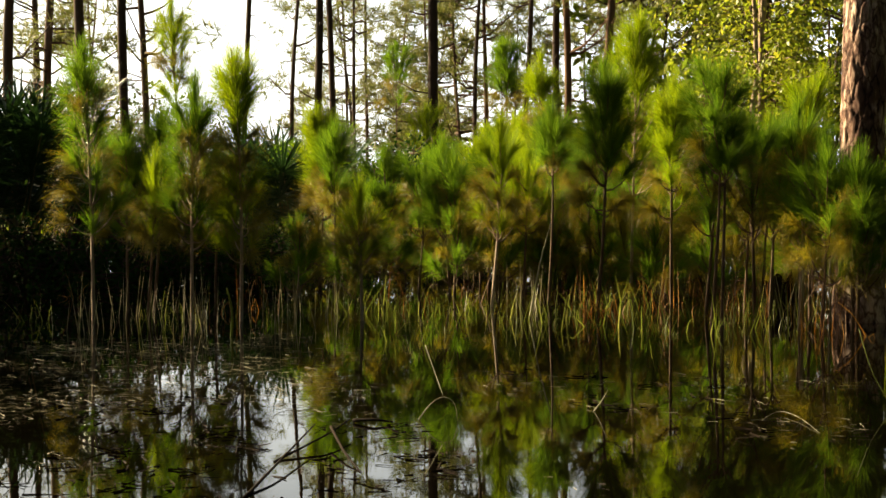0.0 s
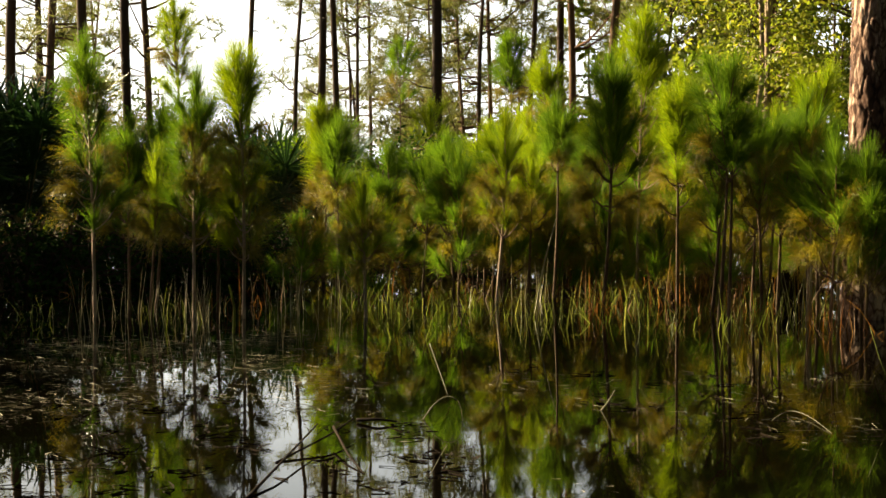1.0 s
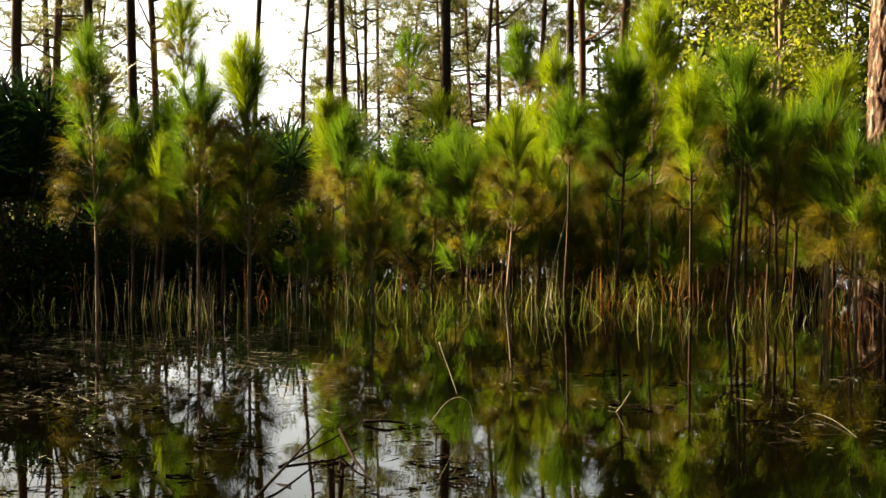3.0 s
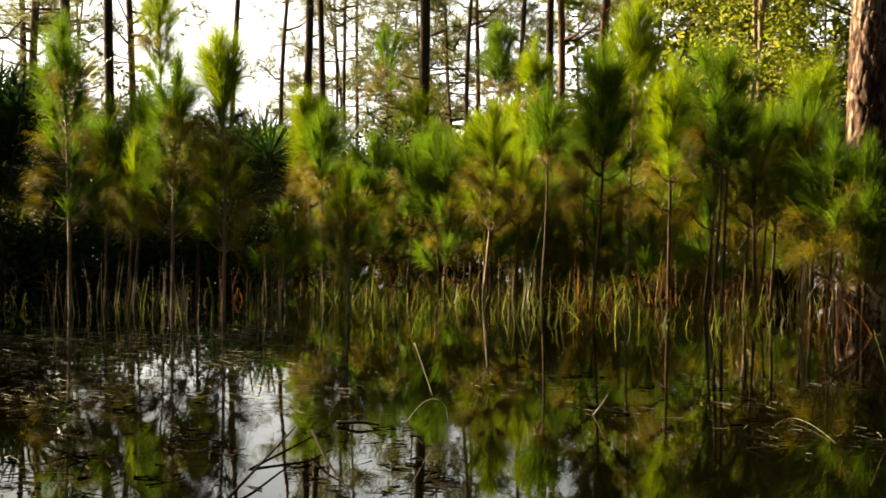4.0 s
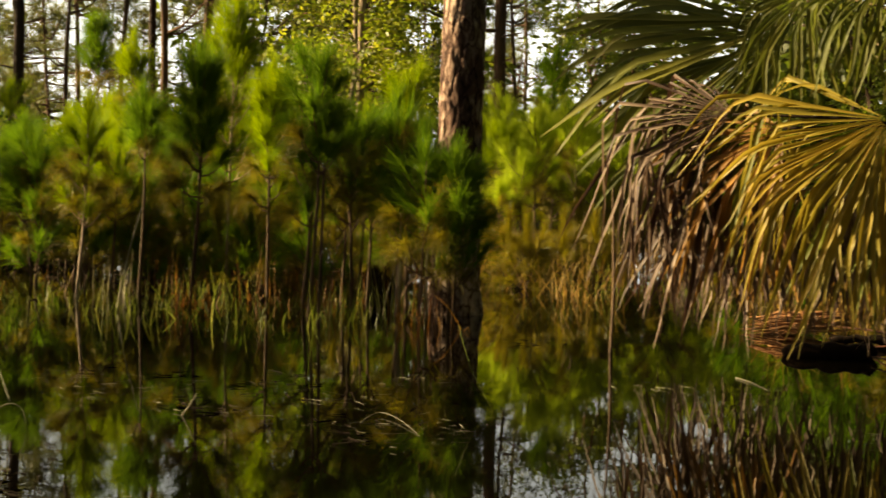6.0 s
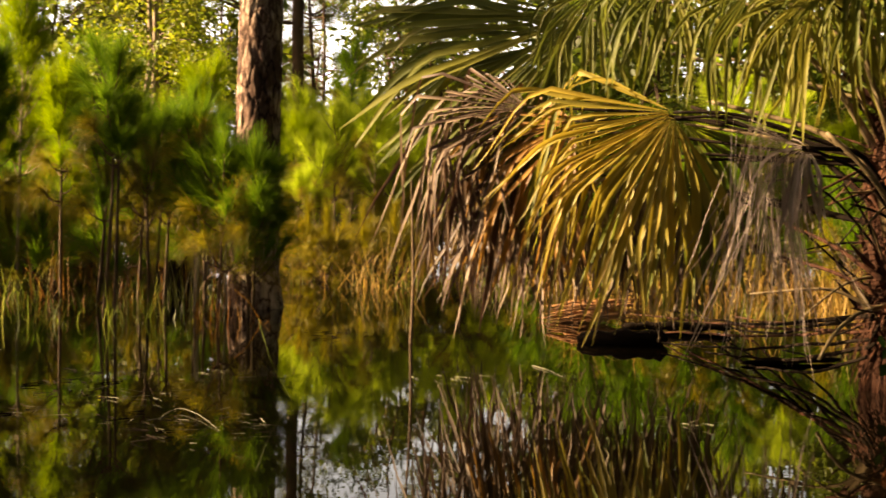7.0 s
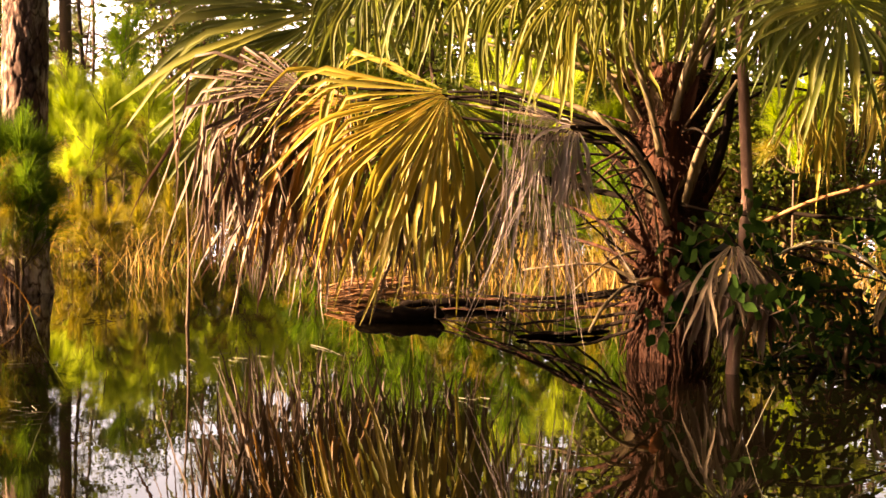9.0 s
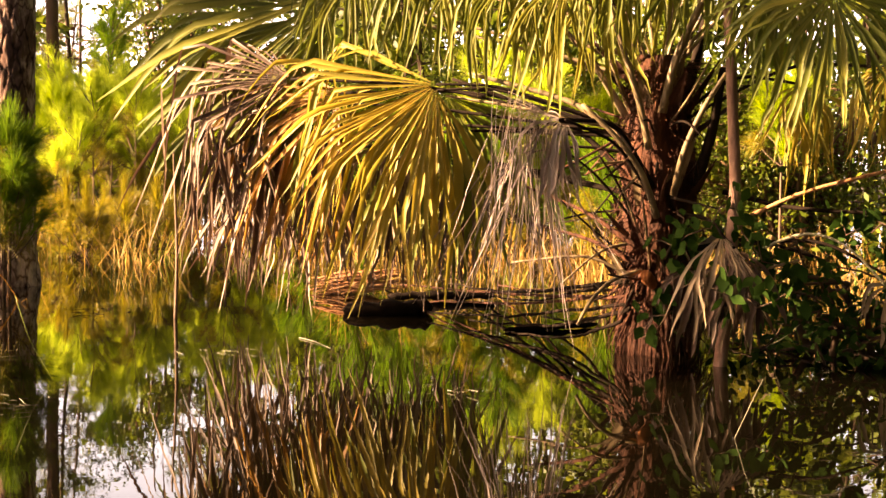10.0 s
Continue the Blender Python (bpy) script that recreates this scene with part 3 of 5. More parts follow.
    # over the trunk and beside it
    frond((4.601, 5.776, 2.020), (4.393, 5.632, 1.439), cam_side, PALM_GREEN, top, 38, 90, G, 0.85, 0.3)
    frond((4.734, 5.453, 2.044), (4.627, 5.246, 1.505), cam_side, PALM_GREEN, top, 36, 90, G, 0.85, 0.3)
    frond((4.856, 4.750, 1.665), (4.662, 4.538, 1.102), (-0.6, -0.7, 0.45), PALM_GREEN, top, 50, 112, G, 0.55, 0.4, via=(4.824, 5.139, 1.812))
    frond((4.813, 5.023, 1.749), (4.708, 4.936, 1.245), cam_side, PALM_GREEN, top, 34, 80, G, 0.85, 0.3)
    frond((5.264, 5.296, 1.306), (5.224, 5.169, 0.825), cam_side, PALM_YELLOW, mid, 24, 80, Y, 0.96, 0.15, via=(5.066, 5.548, 1.362), twist=0.8, width=0.025, fall=0.25)
    frond((5.385, 4.864, 1.372), (5.273, 4.780, 0.833), cam_side, PALM_YELLOW, mid, 28, 80, Y, 0.96, 0.15, via=(5.221, 5.331, 1.413), twist=0.8, width=0.025, fall=0.25)
    # the crown above
    for a, e, rr in ((15, 60, 1.1), (75, 50, 1.15), (130, 58, 1.1), (190, 45, 1.2), (250, 62, 1.1), (310, 52, 1.15), (100, 75, 1.2), (340, 70, 1.2)):
        ca, sa, ce, se = math.cos(radians(a)), math.sin(radians(a)), math.cos(radians(e)), math.sin(radians(e))
        hub = (4.86 + rr * ca * ce, 5.86 + rr * sa * ce, 1.35 + rr * se)
        tip = (hub[0] + 0.75 * ca, hub[1] + 0.75 * sa, hub[2] + 0.35)
        frond(hub, tip, (-0.5 * ca, -0.5 * sa, 1), PALM_GREEN, top, 40, 115, G, 0.5, 0.45)
    # the pale skirt at the foot, and a second one beyond
    skirt = dict(dead, start=0.3, width=0.055, split=0.6, droop=0.97, ragged=0.05, twist=0.7)
    frond((4.683, 5.207, 0.605), (4.498, 4.999, 0.187), cam_side, PALM_PALE, (4.86, 5.8, 0.7), 22, 42, "pale dead fan leaf hanging to the water", via=(4.751, 5.346, 0.663), **skirt)
    frond((4.693, 5.136, 0.545), (4.641, 4.964, 0.158), cam_side, PALM_DEAD, (4.88, 5.78, 0.6), 16, 60, D, **skirt)
    frond((4.670, 5.384, 0.453), (4.515, 5.224, 0.137), cam_side, PALM_DEAD, (4.86, 5.78, 0.5), 16, 60, D, **skirt)
    frond((5.388, 4.794, 0.396), (5.239, 4.756, 0.175), cam_side, PALM_PALE, (4.95, 5.7, 0.5), 16, 70, D, via=(5.242, 5.141, 0.587), **skirt)
    # broad bare stalks standing from the trunk
    for pts, r0, r1, mat in (
        ([(4.678, 5.715, 0.988), (4.613, 5.713, 1.215), (4.529, 5.790, 1.549), (4.495, 5.894, 1.863)], 0.019, 0.009, PETIOLE),
        ([(4.736, 5.689, 1.164), (4.759, 5.633, 1.432), (4.842, 5.537, 1.697), (4.912, 5.449, 1.931)], 0.022, 0.014, PETIOLE),
        ([(4.739, 5.600, 0.774), (4.711, 5.513, 0.975), (4.763, 5.434, 1.186), (4.819, 5.349, 1.342)], 0.018, 0.01, PETIOLE),
        ([(4.670, 5.638, 0.665), (4.558, 5.605, 0.866), (4.429, 5.641, 1.036), (4.288, 5.743, 1.191)], 0.017, 0.009, PETIOLE),
        ([(4.994, 5.823, 1.203), (5.023, 5.763, 1.481), (5.057, 5.702, 1.782)], 0.03, 0.016, WETWOOD),
        ([(4.930, 5.658, 0.814), (4.974, 5.589, 1.088), (5.021, 5.579, 1.388)], 0.03, 0.018, WETWOOD),
        ([(4.692, 5.895, 1.140), (4.558, 6.001, 1.414), (4.415, 6.233, 1.698)], 0.02, 0.01, PETIOLE),
        ([(4.712, 5.872, 1.002), (4.547, 6.115, 1.224), (4.214, 6.580, 1.369)], 0.02, 0.01, PETIOLE),
        ([(4.775, 5.940, 0.835), (4.583, 6.204, 1.128), (4.141, 6.625, 1.339)], 0.018, 0.009, WETWOOD),
        ([(4.604, 5.663, 0.409), (4.458, 5.696, 0.379), (4.335, 5.709, 0.280), (4.251, 5.696, 0.166)], 0.012, 0.008, PETIOLE),
        ([(4.660, 5.753, 0.511), (4.520, 5.975, 0.681), (4.386, 6.309, 0.798)], 0.014, 0.006, FIBRE),
        ([(4.659, 5.748, 0.429), (4.541, 5.952, 0.543), (4.406, 6.283, 0.614)], 0.014, 0.006, FIBRE),
        ([(4.635, 5.760, 0.374), (4.454, 5.885, 0.480), (4.202, 6.164, 0.427)], 0.01, 0.005, PETIOLE),
        ([(4.954, 5.438, 0.442), (5.101, 5.117, 0.629), (5.119, 4.862, 0.577), (5.194, 4.680, 0.373)], 0.008, 0.005, REED_PALE),
        ([(4.859, 5.375, 0.369), (4.921, 5.219, 0.431), (5.034, 5.032, 0.498)], 0.01, 0.005, PETIOLE),
        ([(5.029, 5.521, 0.626), (5.254, 5.267, 0.796), (5.537, 4.972, 0.909)], 0.013, 0.009, TANWOOD),
        ([(5.080, 5.619, 0.787), (5.208, 5.292, 0.715), (5.533, 4.960, 0.698)], 0.013, 0.008, WETWOOD),
        ([(4.958, 5.678, 0.509), (5.047, 5.387, 0.578), (5.218, 5.151, 0.494)], 0.012, 0.007, WETWOOD),
    ):
        stalk(pts, r0, r1, mat)
    # sunken stalks lying out over the water
    for a, b, zz in (((4.61, 5.77, 0.35), (5.98, 9.70, 0.03), 0.10), ((4.61, 5.77, 0.28), (4.97, 8.25, 0.03), 0.12), ((4.60, 5.77, 0.24), (4.64, 7.62, 0.03), 0.09), ((4.60, 5.77, 0.20), (4.62, 7.15, 0.03), 0.06), ((4.52, 5.70, 0.17), (4.49, 6.55, 0.03), 0.03), ((4.67, 5.84, 0.26), (5.50, 9.56, 0.03), 0.12), ((4.65, 5.86, 0.30), (6.13, 9.02, 0.03), 0.14), ((4.55, 5.68, 0.23), (5.12, 7.12, 0.03), 0.07), ((4.67, 5.97, 0.32), (5.62, 8.49, 0.03), 0.10)):
        m = [(a[k] + b[k]) / 2 for k in range(2)]
        stalk([a, (m[0], m[1], zz), b], rng.uniform(0.008, 0.012), 0.005, FIBRE if zz > 0.1 else WETWOOD, wobble=0.004)
    # thin broken spines bristling from the trunk
    for i in range(34):
        a3, z3 = rng.uniform(1.9, 4.4), rng.uniform(0.25, 1.15)
        ln3 = rng.uniform(0.3, 0.75)
        tip = (4.855 + ln3 * math.cos(a3), 5.847 + ln3 * math.sin(a3), max(0.03, z3 + rng.uniform(-0.3, 0.45)))
        root = (4.855 + 0.1 * math.cos(a3), 5.847 + 0.1 * math.sin(a3), z3)
        stalk([root, [(root[k] + tip[k]) / 2 + (0, 0, rng.uniform(-0.03, 0.08))[k] for k in range(3)], tip], rng.uniform(0.006, 0.011), 0.004, (WETWOOD, FIBRE, WETWOOD, PETIOLE)[i % 4], steps=9)
    # old leaf bases wrapped round the trunk
    bt = Bag()
    blades(bt, (0, 0, 0), (0.35, 0, 1), 0.26, 0.08, 0.0, 4, (0, 1, 0), "grass", -0.25)
    boot = part("leaf_base", bt, FIBRE, ob)
    pale_boot = bt.mesh("leaf_base")
    pale_boot.materials.append(PETIOLE)
    for i in range(52):
        b2 = boot if i == 0 else new("leaf_base", boot.data)
        b2.parent = ob
        az2 = i * 137.5
        b2.matrix_local = pose(0.125 * math.cos(radians(az2)), 0.125 * math.sin(radians(az2)), 0.12 + 0.023 * i, rng.uniform(-14, 14), rng.uniform(-5, 34), az2) @ Matrix.Diagonal((*([rng.uniform(0.8, 1.5)] * 3), 1))
        if i % 3 == 1:
            b2.data = pale_boot
    cut = Bag()
    c = np.asarray((4.588, 5.612, 0.386)) - base
    tube(cut, [c + (0.1, 0.06, -0.05), c + (0.03, 0.02, -0.01), c + (-0.02, -0.02, 0.01)], [0.02, 0.034, 0.026], 7)
    part("cut_stub", cut, CUT_ORANGE, ob, "orange cut leaf stub")
    foot = Bag()
    n = 420
    az3 = rng.normal(-1.7, 0.9, n)
    o3 = np.stack([0.15 * np.cos(az3), 0.15 * np.sin(az3), rng.uniform(0.1, 0.45, n)], 1)
    blades(foot, o3, np.stack([np.cos(az3), np.sin(az3), rng.uniform(-0.6, 0.6, n)], 1), rng.uniform(0.15, 0.42, n), 0.014, 0.92, 6, power=0.5, crinkle=0.01)
    tagged(part("thatch", foot, FIBRE, ob, "shredded dead leaves round the foot"), kind="stuff")
    return ob


def vine():
    global rng
    rng = np.random.default_rng(52)
    ob = thing("climbing_vine", "green-leaved climbing vine round the palm's foot", "vine", (4.65, 5.34, 0))
    lf = Bag()
    blades(lf, (0, 0, 0), (0, -0.3, -1), 0.08, 0.055, 0.3, 7, (1, 0, 0), "leaf", 0.1)
    first = part("leaf", lf, LEAF_SHADED, ob)
    at = np.array([4.65, 5.34, 0.0])
    spots = []
    for a, b, n in (
        ((4.541, 5.535, 0.552), (4.768, 5.219, 0.719), 30), ((4.458, 5.508, 0.253), (4.576, 5.315, 0.305), 16), ((4.558, 5.393, 0.403), (4.620, 5.058, 0.450), 20),
        ((4.500, 5.071, 0.378), (4.732, 4.859, 0.363), 26), ((4.734, 5.189, 0.822), (4.741, 5.042, 0.499), 20), ((4.904, 5.245, 0.639), (5.020, 5.030, 0.338), 34),
        ((4.511, 5.527, 0.157), (4.523, 5.464, 0.228), 6), ((4.688, 5.508, 0.683), (4.681, 5.377, 0.453), 14), ((5.387, 5.170, 0.637), (5.507, 4.979, 0.724), 20),
    ):
        a, b = np.asarray(a) - at, np.asarray(b) - at
        st = Bag()
        tube(st, bend(a, b, 8, 0.05, 0.02), 0.004, 5)
        part("vine_stem", st, STEM, ob)
        spots += [a + (b - a) * rng.random() + rng.normal(size=3) * (0.045, 0.045, 0.05) for _ in range(n)]
    for i, c in enumerate(spots):
        leaf = first if i == 0 else new("leaf", first.data)
        leaf.parent = ob
        leaf.matrix_local = pose(*c, *rng.uniform(-50, 50, 2), rng.uniform(-80, 80)) @ Matrix.Diagonal((*([rng.uniform(0.65, 1.25)] * 3), 1))
    return ob


# ---------------------------------------------------------------- the far wood
FAR_A = [
    (-7.97, 26.84, 0.109), (-10.82, 38.51, 0.07), (-8.9, 32.81, 0.08), (-6.31, 25.22, 0.091), (-9.36, 38.89, 0.078), (-5.06, 23.46, 0.15),
    (-5.38, 26.46, 0.126), (-3.6, 25.75, 0.101), (-3.75, 35.8, 0.112), (-2.27, 24.9, 0.136), (-3.16, 37.87, 0.089), (-1.89, 25.93, 0.122),
    (-2.63, 39.91, 0.078), (-2.13, 35.94, 0.084), (-2.12, 39.94, 0.094),
]
FAR_B = [
    (-0.16, 24.0, 0.187), (0.77, 33.99, 0.106), (1.04, 35.99, 0.112), (1.87, 33.95, 0.119), (2.11, 26.92, 0.147), (2.21, 25.91, 0.132),
    (2.8, 24.84, 0.146), (3.6, 25.75, 0.142), (10.79, 34.34, 0.098), (7.43, 22.82, 0.206), (10.84, 32.23, 0.093), (12.96, 37.84, 0.094), (5.98, 26.33, 0.19),
]
KINDS = [pine_tree(15 + k, 0.1, (3.5, 4.8, 3.3, 5.4)[k], 60 + k, 30, 9) for k in range(4)]
for i, (x, y, w) in enumerate(FAR_A + FAR_B):
    s = w / 0.2
    if i < 4:
        KINDS[i].location, KINDS[i].rotation_euler = (x, y, 0), (0, 0, i * 2.4)
    else:
        t = copy_thing(KINDS[i % 4], pose(x, y, 0, 1.6 * math.sin(i * 5.1), 1.6 * math.sin(i * 3.3), i * 137))
        for c in t.children:
            if c.name.startswith("trunk"):
                c.scale = (s, s, 1)
r2 = random.Random(5)
LOW = [pine_tree(6.0 + 2.2 * k, 0.05 + 0.008 * k, 1.7 + 0.5 * k, 80 + k, 26 + 4 * k, 9, needle=0.024, reach=1.2, tuft=15) for k in range(3)]
for k, t in enumerate(LOW):
    t.location = (3 + 6 * k, 44 + 3 * k, 0)
wood = leafy_tree(14.0, 24.0, 9.0, 24, LEAF_MID, "tall green broadleaf tree in the sunlit wood", 2.6, 1.5, 1500, 0.28, 4)
for i in range(26):
    az, d = radians(r2.uniform(29, 62)), r2.uniform(23, 45)
    copy_thing(wood, pose(d * math.sin(az), d * math.cos(az), 0, 0, 0, i * 71))
for az, d in ((7.5, 33), (10.5, 36), (12.8, 31), (15.2, 34)):
    copy_thing(wood, pose(d * math.sin(radians(az)), d * math.cos(radians(az)), 0, 0, 0, az * 40))
for i in range(40):
    d = r2.uniform(34, 66)
    az = r2.uniform(-5.5, 30.0) if i < 37 else r2.uniform(-18, -11)
    open_sky = az < -4.0 or 16.5 < az < 22.5
    m = pose(d * math.sin(radians(az)), d * math.cos(radians(az)), 0, r2.uniform(-2.5, 2.5), r2.uniform(-2.5, 2.5), i * 97)
    copy_thing(LOW[0 if open_sky else i % 3], m @ Matrix.Diagonal((*([r2.uniform(0.8, 1.15)] * 3), 1)))


def far_woods():
    global rng
    rng = np.random.default_rng(3)
    bag = Bag()
    for i in range(120):
        az, d = radians(rng.uniform(-70, 75)), rng.uniform(85, 130)
        c = np.array([d * math.sin(az), d * math.cos(az), 0])
        h = rng.uniform(5, 9.5)
        n = 260
        q = rng.normal(size=(n, 3)) * (1.6, 1.6, 1) 
        q[:, 2] = h * rng.random(n) ** 0.7
        q[:, :2] *= (1.25 - q[:, 2:] / h)
        blades(bag, c + q, rng.normal(size=(n, 3)), rng.uniform(0.2, 0.42, n), 0.2, 0.2, 2, profile="leaf")
    ob = part("far_woods", bag, WOODS)
    tagged(ob, "dark distant wood along the horizon", "woods", kind="stuff")


far_woods()
for i, az in enumerate((20.6, 25.2)):
    d = r2.uniform(26, 34)
    copy_thing(wood, pose(d * math.sin(radians(az)), d * math.cos(radians(az)), 0, 0, 0, i * 113) @ Matrix.Diagonal((0.58, 0.58, 0.58, 1)))
leafy_tree(3.62, 17.1, 5.6, 11, LEAF, "slender broadleaf tree with yellow-green autumn leaves", 1.4, 2.0, 6600, 0.068, 4, bark=STEM_PALE)
leafy_tree(5.2, 24.0, 7.0, 12, LEAF, "slender broadleaf tree with yellow-green autumn leaves", 1.7, 2.2, 7000, 0.075, 4)
leafy_tree(9.9, 24.5, 5.0, 13, LEAF_MID, "broadleaf tree with green leaves behind the pine", 1.5, 1.2, 6000, 0.085, 4)
# Dark-coloured bushes fill the thicket where deep shade lies.
bush = leafy_tree(-4.2, 19.6, 1.6, 21, LEAF_SHADED, "evergreen bush with leaves coloured dark for thicket shade", 0.9, 0.15, 2600, 0.065, 6, "bush")
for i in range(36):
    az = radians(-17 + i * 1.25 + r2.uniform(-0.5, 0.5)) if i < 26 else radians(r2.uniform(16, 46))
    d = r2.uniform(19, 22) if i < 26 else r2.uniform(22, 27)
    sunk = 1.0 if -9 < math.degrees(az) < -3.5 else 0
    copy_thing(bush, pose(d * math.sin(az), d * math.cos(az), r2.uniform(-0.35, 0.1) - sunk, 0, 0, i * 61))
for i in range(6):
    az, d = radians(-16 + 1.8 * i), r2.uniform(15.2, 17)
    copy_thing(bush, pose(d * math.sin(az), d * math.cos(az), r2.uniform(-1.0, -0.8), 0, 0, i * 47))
gold = leafy_tree(10.2, 19.6, 2.0, 22, LEAF_MID, "green leafy bush in the wet thicket", 1.0, 0.15, 2600, 0.07, 6, "bush")
for i in range(22):
    az, d = radians(r2.uniform(27, 52)), r2.uniform(19, 26)
    copy_thing(gold, pose(d * math.sin(az), d * math.cos(az), r2.uniform(-0.2, 0.2), 0, 0, i * 61))
# Added trees left of the view, there only to shade palmettos and young pines.
shade = leafy_tree(-12.2, 13.6, 5.0, 23, LEAF_SHADED, "unseen evergreen tree added to cast shade from the left", 1.8, 0.8, 3800, 0.185, 5)
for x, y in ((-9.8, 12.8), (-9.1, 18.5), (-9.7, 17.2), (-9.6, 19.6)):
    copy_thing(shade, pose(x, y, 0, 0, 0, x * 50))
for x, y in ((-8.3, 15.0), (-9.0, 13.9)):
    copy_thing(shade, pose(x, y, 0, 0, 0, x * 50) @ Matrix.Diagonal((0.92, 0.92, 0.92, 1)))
# Two more unseen crowns: shade for the palm's bushes and the large pine's foot.
leafy_tree(-7.16, 14.2, 9.6, 28, LEAF_SHADED, "unseen evergreen tree added to cast shade from the left", 1.1, 8.0, 5200, 0.13, 5)
leafy_tree(-6.64, 15.2, 6.6, 29, LEAF_SHADED, "unseen evergreen tree added to cast shade from the left", 0.78, 5.1, 1700, 0.12, 4)
# Ring of trees added behind and to the sides to cut skylight fill.
skylight_block_tree = leafy_tree(0.5, -9.0, 12.0, 27, LEAF_SHADED, "broad evergreen tree added to block skylight", 3.4, 1.0, 700, 0.85, 5, girth=0.16)
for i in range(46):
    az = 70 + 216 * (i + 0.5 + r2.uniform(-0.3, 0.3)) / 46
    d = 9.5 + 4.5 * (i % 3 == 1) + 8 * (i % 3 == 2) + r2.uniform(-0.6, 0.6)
    copy_thing(skylight_block_tree, pose(d * math.sin(radians(az)), d * math.cos(radians(az)), 0, 0, 0, i * 83))
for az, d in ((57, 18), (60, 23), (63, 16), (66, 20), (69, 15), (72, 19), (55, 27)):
    copy_thing(skylight_block_tree, pose(d * math.sin(radians(az)), d * math.cos(radians(az)), 0, 0, 0, az * 31))
leafy_tree(10.6, 17.5, 4.5, 14, LEAF_MID, "green leafy shrub behind the palm", 1.5, 0.8, 4600, 0.09, 4, "shrub")
leafy_tree(12.5, 14.5, 4.5, 15, LEAF_MID, "green leafy shrub behind the palm", 1.5, 0.8, 4600, 0.09, 4, "shrub")

